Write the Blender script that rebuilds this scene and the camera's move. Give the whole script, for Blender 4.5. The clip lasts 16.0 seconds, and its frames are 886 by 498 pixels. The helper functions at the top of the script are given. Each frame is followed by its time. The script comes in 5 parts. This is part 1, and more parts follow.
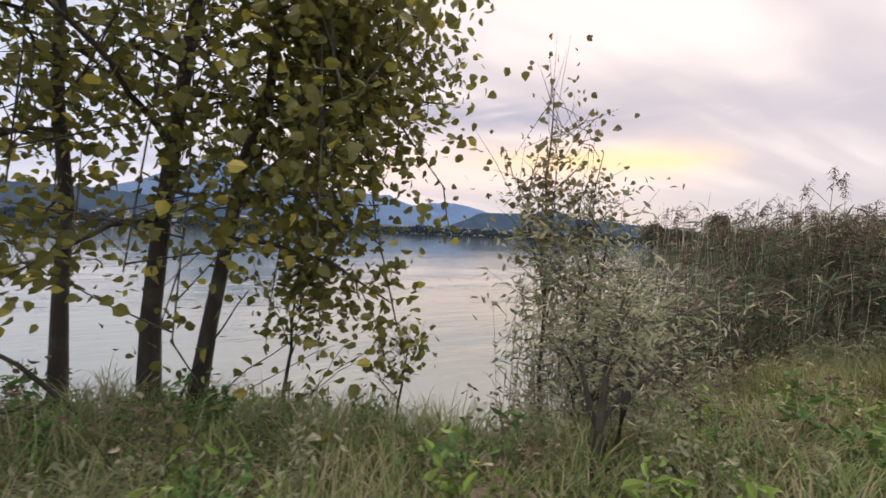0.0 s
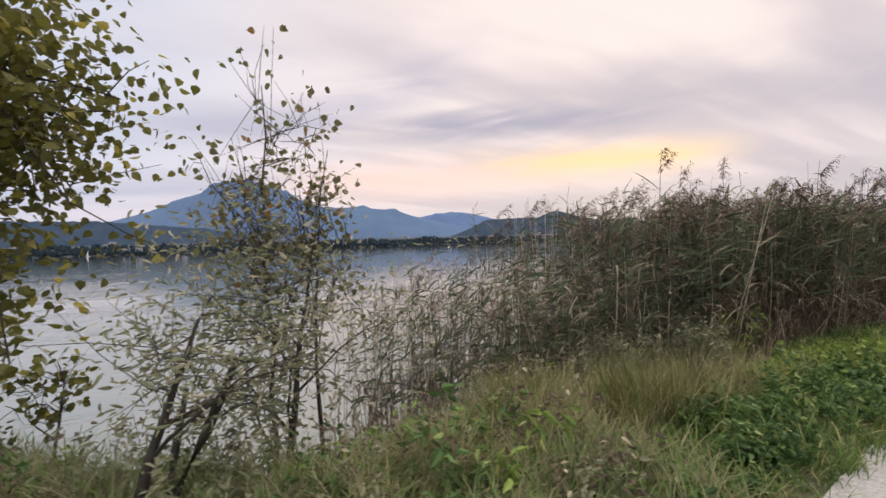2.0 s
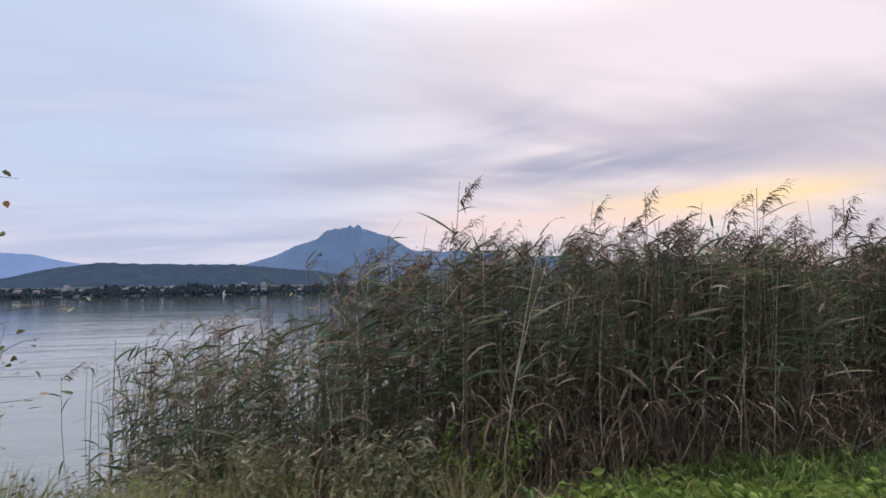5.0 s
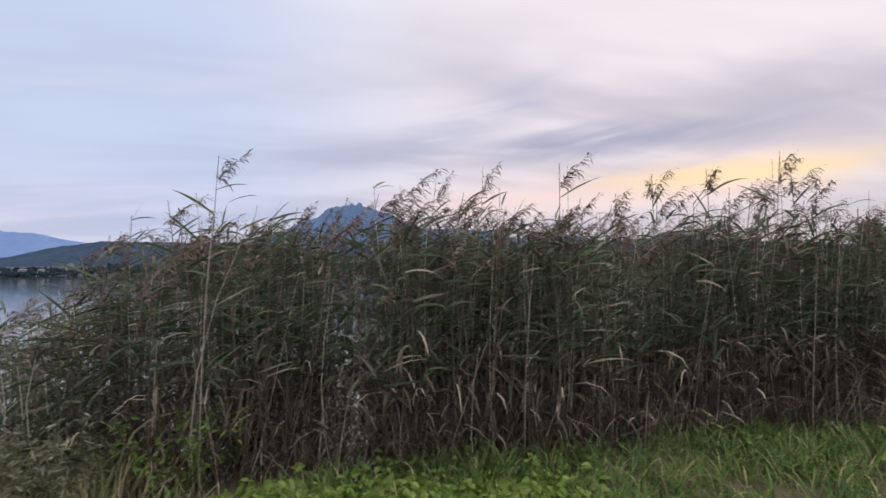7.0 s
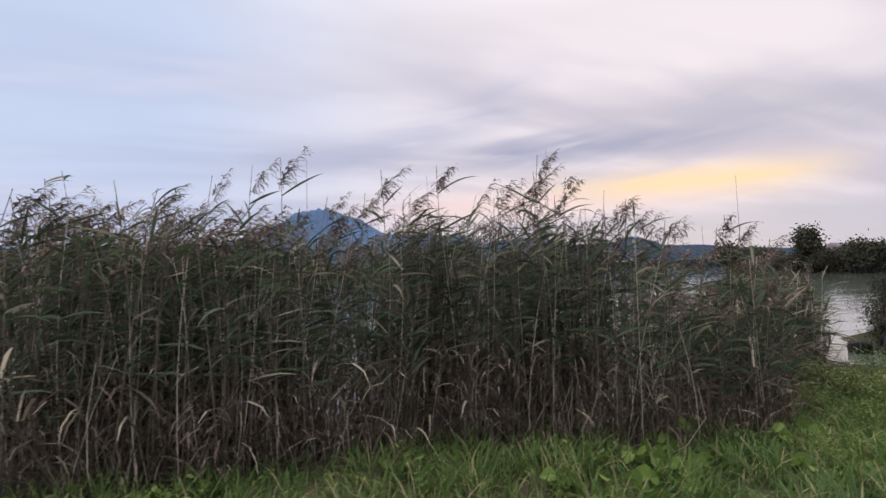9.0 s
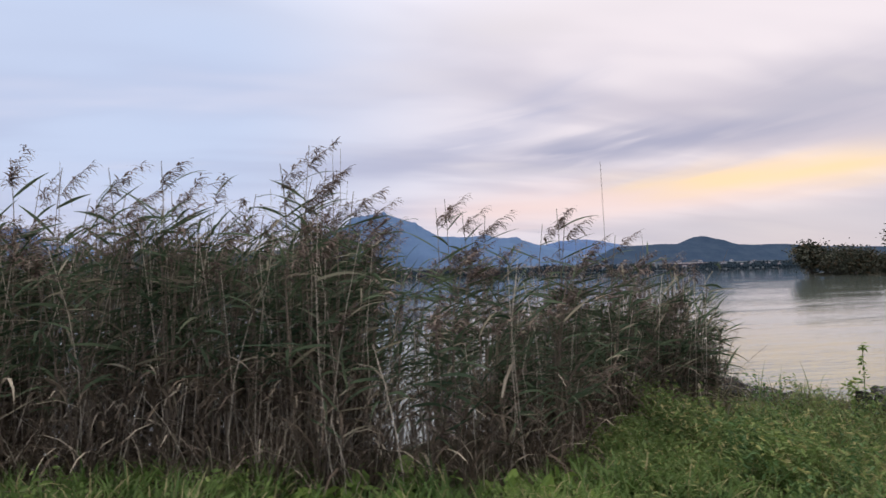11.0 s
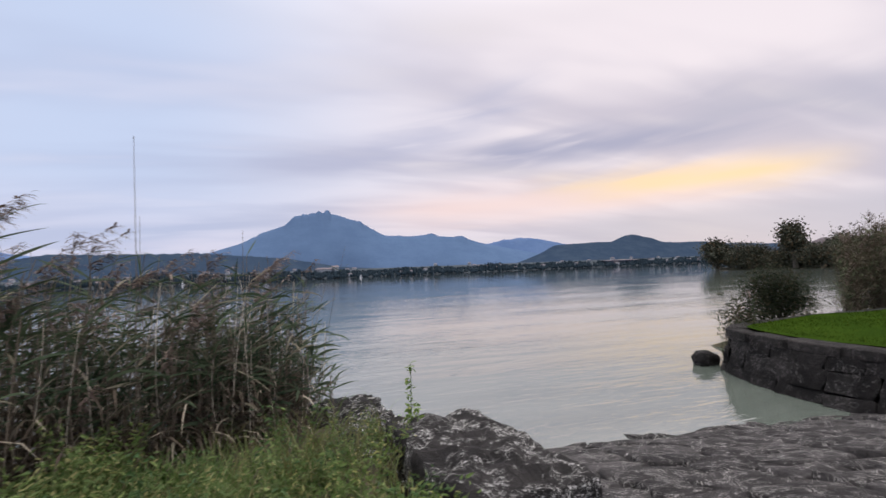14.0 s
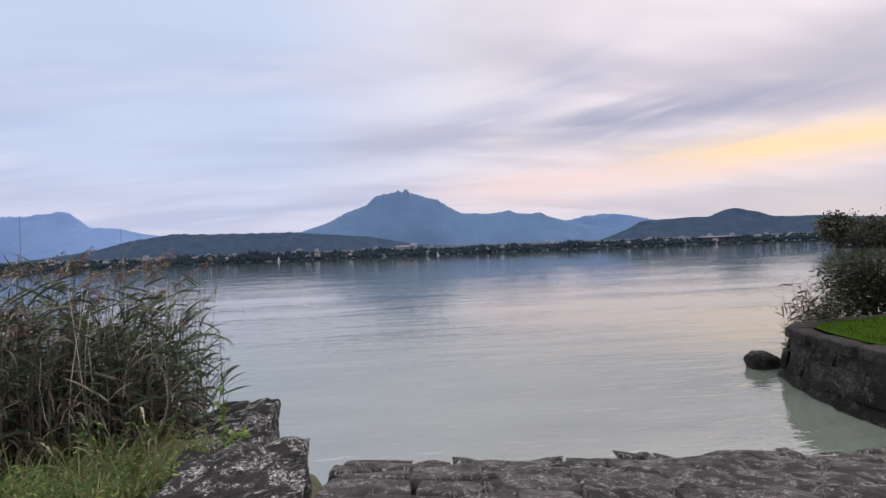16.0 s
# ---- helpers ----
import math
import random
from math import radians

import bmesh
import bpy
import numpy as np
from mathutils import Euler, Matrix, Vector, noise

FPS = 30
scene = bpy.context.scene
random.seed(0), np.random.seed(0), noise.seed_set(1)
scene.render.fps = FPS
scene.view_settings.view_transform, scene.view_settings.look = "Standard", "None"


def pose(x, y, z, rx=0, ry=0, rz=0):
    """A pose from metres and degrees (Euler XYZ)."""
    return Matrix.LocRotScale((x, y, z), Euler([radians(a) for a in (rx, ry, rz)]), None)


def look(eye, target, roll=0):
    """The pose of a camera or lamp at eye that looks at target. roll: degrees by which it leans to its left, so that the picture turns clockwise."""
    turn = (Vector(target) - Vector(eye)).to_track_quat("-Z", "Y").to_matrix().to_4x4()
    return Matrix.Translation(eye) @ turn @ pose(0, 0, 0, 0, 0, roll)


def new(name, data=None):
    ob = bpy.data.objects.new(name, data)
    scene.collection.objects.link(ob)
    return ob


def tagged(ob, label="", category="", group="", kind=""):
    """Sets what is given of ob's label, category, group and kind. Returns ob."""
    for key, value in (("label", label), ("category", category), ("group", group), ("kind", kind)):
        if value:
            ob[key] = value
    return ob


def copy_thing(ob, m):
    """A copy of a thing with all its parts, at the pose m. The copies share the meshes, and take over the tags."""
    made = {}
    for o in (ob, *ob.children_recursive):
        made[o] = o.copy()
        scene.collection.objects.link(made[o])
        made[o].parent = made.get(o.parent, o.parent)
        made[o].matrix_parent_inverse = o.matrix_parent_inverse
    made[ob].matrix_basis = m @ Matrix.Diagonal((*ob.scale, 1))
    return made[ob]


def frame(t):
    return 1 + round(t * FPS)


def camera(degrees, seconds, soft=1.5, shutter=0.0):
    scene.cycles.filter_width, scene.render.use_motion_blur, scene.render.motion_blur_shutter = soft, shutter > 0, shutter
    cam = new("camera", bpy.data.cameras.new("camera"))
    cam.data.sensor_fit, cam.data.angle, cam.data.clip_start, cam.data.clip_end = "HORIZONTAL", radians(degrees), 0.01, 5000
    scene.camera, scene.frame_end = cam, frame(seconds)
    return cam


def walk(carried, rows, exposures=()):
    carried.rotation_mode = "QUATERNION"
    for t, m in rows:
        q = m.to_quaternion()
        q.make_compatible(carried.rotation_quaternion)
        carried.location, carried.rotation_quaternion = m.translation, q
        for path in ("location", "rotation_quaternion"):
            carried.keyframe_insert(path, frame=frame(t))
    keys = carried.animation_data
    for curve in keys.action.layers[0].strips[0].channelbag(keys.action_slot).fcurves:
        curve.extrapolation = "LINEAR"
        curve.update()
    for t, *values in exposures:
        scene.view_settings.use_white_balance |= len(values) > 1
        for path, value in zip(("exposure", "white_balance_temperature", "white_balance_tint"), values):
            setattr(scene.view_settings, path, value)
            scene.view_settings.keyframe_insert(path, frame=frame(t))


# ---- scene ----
cam = camera(93.2, 16.0, soft=1.5, shutter=0.25)
PATH = [
    (0, (-7.999, 2.865, 3.146), (-7.12, 4.66, 3.073), 2.2),
    (0.5, (-7.318, 2.695, 3.114), (-6.499, 4.519, 3.081), 2.5),
    (1, (-6.708, 2.418, 3.137), (-5.956, 4.272, 3.13), 3.7),
    (1.5, (-5.99, 2.208, 3.144), (-5.24, 4.062, 3.162), 0.1),
    (2, (-5.339, 2.004, 3.13), (-4.496, 3.818, 3.103), -1.9),
    (2.5, (-4.804, 1.879, 3.132), (-3.983, 3.702, 3.168), 0.8),
    (3, (-3.975, 1.562, 3.142), (-3.263, 3.43, 3.194), -0.7),
    (3.2, (-3.783, 1.615, 3.134), (-3.079, 3.485, 3.227), -0.8),
    (5.3, (-0.897, 1.833, 3.242), (-0.504, 3.784, 3.435), -1.1),
    (5.5, (-0.674, 1.824, 3.266), (-0.269, 3.775, 3.435), -1.5),
    (6, (-0.1, 1.75, 3.26), (0.28, 3.712, 3.357), -1.6),
    (6.5, (0.488, 1.655, 3.215), (0.82, 3.625, 3.307), -1.2),
    (7, (1.025, 1.639, 3.213), (1.428, 3.596, 3.3), -1.1),
    (7.5, (1.573, 1.558, 3.204), (2.014, 3.507, 3.277), -1.0),
    (8, (2.183, 1.505, 3.205), (2.647, 3.448, 3.29), -1.1),
    (8.5, (2.845, 1.437, 3.166), (3.366, 3.367, 3.241), -1.7),
    (9, (3.466, 1.423, 3.15), (4.01, 3.345, 3.258), -1.5),
    (9.2, (3.7, 1.402, 3.174), (4.233, 3.325, 3.311), -1.7),
    (11.3, (6.757, 1.356, 3.084), (7.016, 3.335, 3.214), -1.0),
    (11.5, (7.006, 1.372, 3.076), (7.254, 3.351, 3.217), -0.6),
    (12, (7.743, 1.37, 3.068), (8.002, 3.349, 3.192), 0.0),
    (12.5, (8.46, 1.339, 3.041), (8.777, 3.313, 3.112), 0.3),
    (13, (9.095, 1.467, 3.039), (9.417, 3.44, 3.114), 0.8),
    (13.5, (9.833, 1.519, 3.032), (10.211, 3.482, 3.105), -0.3),
    (14, (10.441, 1.529, 3.03), (10.979, 3.452, 3.143), -2.4),
    (14.5, (10.966, 1.631, 3.092), (11.577, 3.534, 3.167), -3.5),
    (15, (11.493, 1.718, 3.089), (11.964, 3.662, 3.118), -3.0),
    (15.5, (11.936, 1.747, 3.109), (12.233, 3.725, 3.142), -2.4),
    (16, (12.429, 1.801, 3.175), (12.604, 3.793, 3.196), -2.3),
]
walk(cam, [(t, look(eye, target, roll)) for t, eye, target, roll in PATH],
     [(0, 0.28, 7150, 10), (1, 0.24, 7600, 10), (1.5, 0.18, 7400, 10), (2, 0.12, 7200, 10), (3.2, 0.03, 6900, 10), (5.3, 0, 6500, 10), (16, 0, 6450, 10)])

# ------------------------------------------------------------------ world and light
SUN_AZ = radians(47.6)          # clockwise from +y
SUN_EL = radians(10.9)
SUN_DIR = Vector((math.sin(SUN_AZ) * math.cos(SUN_EL), math.cos(SUN_AZ) * math.cos(SUN_EL), math.sin(SUN_EL)))


class Nodes:
    """Short hand for node trees."""

    def __init__(self, tree):
        self.t = tree
        tree.nodes.clear()

    def n(self, kind, **kw):
        node = self.t.nodes.new(kind)
        ins = kw.pop("ins", {})
        for k, v in kw.items():
            setattr(node, k, v)
        for k, v in ins.items():
            self.put(node.inputs[k], v)
        return node

    def put(self, socket, v):
        if isinstance(v, bpy.types.NodeSocket):
            self.t.links.new(v, socket)
        elif isinstance(v, (tuple, list)) and socket.type == "RGBA" and len(v) == 3:
            socket.default_value = (*v, 1)
        else:
            socket.default_value = v

    def m(self, op, a, b=0.0, c=0.0, clamp=False):
        node = self.n("ShaderNodeMath", operation=op, use_clamp=clamp)
        for i, v in enumerate((a, b, c)):
            self.put(node.inputs[i], v)
        return node.outputs[0]

    def mix(self, f, a, b, blend="MIX"):
        node = self.n("ShaderNodeMix", data_type="RGBA", blend_type=blend)
        self.put(node.inputs[0], f)
        self.put(node.inputs[6], a)
        self.put(node.inputs[7], b)
        return node.outputs[2]

    def smooth(self, v, lo, hi, to_lo=0.0, to_hi=1.0):
        node = self.n("ShaderNodeMapRange", interpolation_type="SMOOTHSTEP")
        for i, x in enumerate((v, lo, hi, to_lo, to_hi)):
            self.put(node.inputs[i], x)
        return node.outputs[0]

    def noise(self, vec, scale, detail=3.0, rough=0.55, distort=0.0):
        node = self.n("ShaderNodeTexNoise", ins={"Scale": scale, "Detail": detail, "Roughness": rough, "Distortion": distort})
        if vec is not None:
            self.put(node.inputs["Vector"], vec)
        return node.outputs[0]


def make_world():
    world = bpy.data.worlds.new("evening_sky")
    scene.world = world
    world.use_nodes = True
    g = Nodes(world.node_tree)
    d = g.n("ShaderNodeTexCoord").outputs["Generated"]
    sep = g.n("ShaderNodeSeparateXYZ", ins={0: d})
    x, y, z = sep.outputs
    el = g.m("ABSOLUTE", z)
    flat = g.m("SQRT", g.m("ADD", g.m("MULTIPLY", x, x), g.m("MULTIPLY", y, y)))
    flat = g.m("MAXIMUM", flat, 0.001)
    near = g.m("DIVIDE", g.m("ADD", g.m("MULTIPLY", x, math.sin(SUN_AZ)), g.m("MULTIPLY", y, math.cos(SUN_AZ))), flat)
    side = g.m("DIVIDE", g.m("SUBTRACT", g.m("MULTIPLY", x, math.cos(SUN_AZ)), g.m("MULTIPLY", y, math.sin(SUN_AZ))), flat)
    # a high cloud deck, seen in perspective
    h = g.m("ADD", el, 0.16)
    deck = g.n("ShaderNodeCombineXYZ", ins={0: g.m("DIVIDE", x, h), 1: g.m("DIVIDE", y, h), 2: 0.0}).outputs[0]
    mp = g.n("ShaderNodeMapping", ins={"Vector": deck, "Rotation": (0, 0, radians(-14)), "Scale": (0.33, 1.15, 1), "Location": (0.3, 1.7, 0)})
    big = g.noise(mp.outputs[0], 1.0, 3.0, 0.5, 0.25)
    mp2 = g.n("ShaderNodeMapping", ins={"Vector": deck, "Rotation": (0, 0, radians(-20)), "Scale": (0.8, 2.4, 1), "Location": (2.3, 0.7, 0)})
    fine = g.noise(mp2.outputs[0], 1.0, 3.0, 0.5, 0.3)
    warm = g.smooth(near, 0.35, 1.0)
    base = g.mix(warm, (0.558, 0.64, 0.84), (0.86, 0.78, 0.82))
    low = g.smooth(el, 0.24, 0.02)
    base = g.mix(g.m("MULTIPLY", low, 0.65), base, g.mix(warm, (0.74, 0.66, 0.76), (0.62, 0.58, 0.68)))
    streak = g.smooth(g.m("ADD", g.m("MULTIPLY", big, 0.62), g.m("MULTIPLY", fine, 0.38)), 0.41, 0.60)
    base = g.mix(g.m("MULTIPLY", streak, 0.8), base, g.mix(warm, (0.455, 0.51, 0.70), (0.50, 0.47, 0.57)))
    veil = g.smooth(fine, 0.52, 0.72)
    base = g.mix(g.m("MULTIPLY", veil, 0.35), base, g.mix(warm, (0.80, 0.80, 0.93), (0.95, 0.86, 0.83)))
    # drifting streaks: dark bank, lit gap and the long oblique band
    flow = g.n("ShaderNodeCombineXYZ", ins={0: g.m("MULTIPLY", side, 2.6), 1: g.m("MULTIPLY", g.m("SUBTRACT", el, g.m("MULTIPLY", side, 0.10)), 17.0), 2: near}).outputs[0]
    curl = g.noise(flow, 1.0, 3.0, 0.5, 0.4)
    curl2 = g.noise(flow, 1.9, 3.0, 0.5, 0.3)
    wob = g.m("ADD", g.m("MULTIPLY", g.m("SUBTRACT", fine, 0.5), 0.015), g.m("MULTIPLY", g.m("SUBTRACT", curl, 0.5), 0.060))
    e2 = g.m("ADD", el, wob)
    front = g.smooth(near, 0.0, 0.5)

    def band(mid, half):
        k = g.m("DIVIDE", g.m("SUBTRACT", e2, mid), half)
        return g.m("MULTIPLY", g.m("POWER", 2.718, g.m("MULTIPLY", g.m("MULTIPLY", k, k), -1.0)), front)

    def span(a, b, c, d):
        return g.m("MULTIPLY", g.smooth(side, a, b), g.smooth(side, d, c))

    ragged = g.smooth(curl2, 0.28, 0.55, 0.55, 1.0)
    streak2 = g.m("MULTIPLY", band(g.m("ADD", 0.243, g.m("MULTIPLY", g.m("ADD", side, 0.784), 0.323)), 0.042), span(-0.95, -0.72, -0.45, -0.22))
    base = g.mix(g.m("MULTIPLY", g.m("MULTIPLY", streak2, ragged), 0.62), base, (0.44, 0.455, 0.61))
    bank = g.m("MULTIPLY", band(g.m("ADD", 0.262, g.m("MULTIPLY", side, -0.01)), 0.032), span(-0.60, -0.36, 0.0, 0.20))
    base = g.mix(g.m("MULTIPLY", g.m("MULTIPLY", bank, ragged), 0.92), base, (0.37, 0.38, 0.52))
    patch = g.m("MULTIPLY", band(g.m("SUBTRACT", 0.300, g.m("MULTIPLY", side, 0.15)), 0.050), span(-0.10, 0.06, 0.6, 0.9))
    base = g.mix(g.m("MULTIPLY", g.m("MULTIPLY", patch, ragged), 0.62), base, (0.46, 0.455, 0.56))
    pink = g.m("MULTIPLY", band(g.m("ADD", 0.160, g.m("MULTIPLY", side, 0.02)), 0.040), span(-0.80, -0.50, -0.05, 0.25))
    base = g.mix(g.m("MULTIPLY", pink, 0.80), base, (0.90, 0.69, 0.66))
    gap = g.m("MULTIPLY", band(g.m("SUBTRACT", 0.172, g.m("MULTIPLY", side, 0.03)), 0.027), span(-0.40, -0.10, 0.08, 0.28))
    base = g.mix(g.m("MULTIPLY", gap, g.smooth(curl2, 0.25, 0.55, 0.7, 1.0)), base, (0.92, 0.695, 0.44))
    below = g.m("MULTIPLY", g.smooth(el, 0.135, 0.085), g.smooth(side, -0.45, -0.1))
    base = g.mix(g.m("MULTIPLY", g.m("MULTIPLY", below, front), 0.8), base, (0.50, 0.49, 0.58))
    # overhead, out of view, the cloud deck is whitened and brightened to light the bank
    base = g.mix(g.smooth(el, 0.45, 0.8), base, (0.80, 0.76, 0.76))
    lift = g.smooth(el, 0.50, 0.98, 1.0, ZENITH)
    base = g.n("ShaderNodeVectorMath", operation="SCALE", ins={0: base, "Scale": lift}).outputs[0]
    sky = g.n("ShaderNodeTexSky", sky_type="NISHITA", sun_disc=False, sun_elevation=SUN_EL, sun_rotation=SUN_AZ).outputs[0]
    bg1 = g.n("ShaderNodeBackground", ins={0: base, 1: SKY_GAIN})
    bg2 = g.n("ShaderNodeBackground", ins={0: sky, 1: 0.05})
    add = g.n("ShaderNodeMixShader", ins={0: 0.05, 1: bg1.outputs[0], 2: bg2.outputs[0]})
    g.n("ShaderNodeOutputWorld", ins={0: add.outputs[0]})


SKY_GAIN = 1.10
ZENITH = 4.4
make_world()
sun = new("sun", bpy.data.lights.new("sun", "SUN"))
sun.data.energy, sun.data.angle, sun.data.color = 0.3, radians(170), (1.0, 0.88, 0.74)
sun.matrix_world = look(SUN_DIR * 50, (0, 0, 0))


# ------------------------------------------------------------------ materials
def material(name):
    mat = bpy.data.materials.new(name)
    mat.use_nodes = True
    return mat, Nodes(mat.node_tree)


def finish(mat, g, color, rough=0.7, bump=None, strength=0.3, distance=0.02, translucent=0.0, spec=0.4, glow=None):
    ins = {"Base Color": color, "Roughness": rough, "Specular IOR Level": spec}
    if bump is not None:
        ins["Normal"] = g.n("ShaderNodeBump", ins={"Height": bump, "Strength": strength, "Distance": distance}).outputs[0]
    out = g.n("ShaderNodeBsdfPrincipled", ins=ins).outputs[0]
    if translucent:
        tr = g.n("ShaderNodeBsdfTranslucent", ins={0: color}).outputs[0]
        out = g.n("ShaderNodeMixShader", ins={0: translucent, 1: out, 2: tr}).outputs[0]
    g.n("ShaderNodeOutputMaterial", ins={0: out})
    return mat


def plant(name, dark, light, other=None, share=0.15, translucent=0.3, rough=0.6, spec=0.3):
    """Leaf or blade: each island its own tint, with a slow drift over the stand."""
    mat, g = material(name)
    geo = g.n("ShaderNodeNewGeometry")
    r = geo.outputs["Random Per Island"]
    pos = geo.outputs["Position"]
    drift = g.noise(pos, 1.3, 2.0)
    f = g.m("ADD", g.m("MULTIPLY", r, 0.6), g.m("MULTIPLY", g.smooth(drift, 0.3, 0.7), 0.4))
    col = g.mix(f, dark, light)
    if other:
        pick = g.smooth(g.m("FRACT", g.m("MULTIPLY", r, 17.3)), 1 - share - 0.02, 1 - share + 0.02)
        col = g.mix(pick, col, other)
    vein = g.noise(pos, 90.0, 2.0)
    col = g.mix(g.m("MULTIPLY", vein, 0.45), col, g.mix(0.5, col, (0.01, 0.012, 0.006)))
    return finish(mat, g, col, rough, None, translucent=translucent, spec=spec)


def stone(name, dark, mid, pale, lichen=0.35, scale=1.0):
    mat, g = material(name)
    pos = g.n("ShaderNodeNewGeometry").outputs["Position"]
    rnd = g.n("ShaderNodeObjectInfo").outputs["Random"]
    a = g.noise(pos, 2.2 * scale, 5.0, 0.6, 0.4)
    b = g.noise(pos, 14.0 * scale, 5.0, 0.65)
    c = g.noise(pos, 70.0 * scale, 3.0, 0.6)
    col = g.mix(g.smooth(a, 0.3, 0.7), dark, mid)
    shade = g.m("ADD", 0.62, g.m("MULTIPLY", rnd, 0.8))
    col = g.n("ShaderNodeVectorMath", operation="SCALE", ins={0: col, "Scale": shade}).outputs[0]
    b2 = g.noise(pos, 44.0 * scale, 5.0, 0.75, 1.2)
    patch = g.smooth(g.noise(pos, 3.1 * scale, 4.0, 0.65, 1.2), 0.47, 0.57)
    spots = g.m("MULTIPLY", g.smooth(g.m("ADD", g.m("MULTIPLY", b2, 0.75), g.m("MULTIPLY", b, 0.25)), 0.51, 0.59), patch)
    seam = g.n("ShaderNodeTexVoronoi", feature="DISTANCE_TO_EDGE", ins={"Vector": pos, "Scale": 3.4 * scale}).outputs["Distance"]
    col = g.mix(g.smooth(seam, 0.035, 0.0, 0.0, 0.7), col, dark)
    col = g.mix(g.m("MULTIPLY", spots, lichen), col, pale)
    col = g.mix(g.m("MULTIPLY", g.smooth(c, 0.45, 0.7), 0.4), col, dark)
    rel = g.m("ADD", g.m("MULTIPLY", b, 0.7), g.m("MULTIPLY", c, 0.3))
    rel = g.m("ADD", rel, g.m("MULTIPLY", a, 0.6))
    return finish(mat, g, col, 0.75, rel, 1.0, 0.06, spec=0.12)


M_REED_STEM = plant("reed_stem", (0.075, 0.058, 0.045), (0.24, 0.19, 0.145), (0.52, 0.45, 0.36), 0.16, 0.0, 0.75, 0.15)
M_REED_LEAF = plant("reed_leaf", (0.028, 0.048, 0.028), (0.108, 0.140, 0.078), (0.28, 0.25, 0.18), 0.12, 0.35, 0.8, 0.12)
M_REED_DRY = plant("reed_dry_leaf", (0.062, 0.047, 0.036), (0.18, 0.14, 0.103), (0.44, 0.375, 0.285), 0.14, 0.25, 0.8, 0.12)
M_HEDGE = plant("brown_reed", (0.042, 0.034, 0.024), (0.135, 0.108, 0.075), (0.08, 0.10, 0.05), 0.25, 0.15, 0.8, 0.1)
M_PLUME = plant("reed_plume", (0.075, 0.05, 0.042), (0.19, 0.135, 0.11), (0.27, 0.21, 0.17), 0.2, 0.3, 0.85)
M_GRASS = plant("grass_blade", (0.040, 0.090, 0.020), (0.15, 0.225, 0.055), (0.32, 0.29, 0.14), 0.12, 0.4)
M_DRYGRASS = plant("dry_grass", (0.17, 0.145, 0.08), (0.40, 0.345, 0.20), (0.18, 0.22, 0.08), 0.25, 0.4)
M_LAWNGRASS = plant("lawn_blade", (0.011, 0.023, 0.002), (0.025, 0.043, 0.004), (0.08, 0.09, 0.010), 0.06, 0.3, 1.0, 0.0)
M_TUFT = plant("tuft_grass", (0.075, 0.08, 0.028), (0.20, 0.185, 0.075), (0.12, 0.16, 0.05), 0.3, 0.4)
M_BRIGHTWEED = plant("bright_weed", (0.10, 0.17, 0.035), (0.24, 0.34, 0.08), (0.34, 0.34, 0.11), 0.12, 0.4)
M_DULLGRASS = plant("dull_grass", (0.13, 0.13, 0.07), (0.36, 0.335, 0.20), (0.13, 0.20, 0.06), 0.35, 0.45)
M_WEED = plant("weed_leaf", (0.072, 0.125, 0.034), (0.22, 0.30, 0.085), (0.34, 0.34, 0.12), 0.12, 0.45)
M_CARPET = plant("broad_weed", (0.12, 0.19, 0.035), (0.29, 0.39, 0.09), (0.36, 0.38, 0.12), 0.15, 0.4)
M_OLIVE = plant("olive_weed", (0.070, 0.115, 0.034), (0.225, 0.29, 0.088), (0.33, 0.31, 0.13), 0.2, 0.4)
M_NETTLE = plant("nettle_leaf", (0.030, 0.072, 0.022), (0.105, 0.185, 0.052), (0.20, 0.26, 0.08), 0.15, 0.3)
M_TREELEAF = plant("tree_leaf", (0.070, 0.072, 0.020), (0.18, 0.175, 0.040), (0.34, 0.29, 0.06), 0.08, 0.45, 0.5)
M_SAPLEAF = plant("sapling_leaf", (0.09, 0.09, 0.045), (0.19, 0.18, 0.08), (0.26, 0.15, 0.06), 0.10, 0.4)
M_WILLOW = plant("willow_leaf", (0.13, 0.145, 0.085), (0.33, 0.34, 0.22), (0.46, 0.42, 0.31), 0.15, 0.5)
M_BUSH = plant("bush_leaf", (0.013, 0.019, 0.010), (0.036, 0.042, 0.022), (0.06, 0.048, 0.026), 0.15, 0.15, 0.8, 0.1)
M_FARLEAF = plant("far_leaf", (0.02, 0.027, 0.015), (0.05, 0.05, 0.03), (0.09, 0.06, 0.03), 0.15, 0.1)
M_STONE = stone("quay_stone", (0.008, 0.0072, 0.007), (0.030, 0.0275, 0.0265), (0.70, 0.685, 0.66), 1.0, 1.5)
M_SLAB = stone("ramp_slab", (0.015, 0.014, 0.014), (0.062, 0.0575, 0.057), (0.50, 0.48, 0.46), 0.9, 1.2)
M_COPING = stone("coping_stone", (0.008, 0.0072, 0.007), (0.026, 0.0235, 0.0225), (0.17, 0.158, 0.15), 0.5, 1.2)
M_WALL = stone("wall_stone", (0.0045, 0.004, 0.004), (0.016, 0.0145, 0.014), (0.17, 0.16, 0.155), 0.6)


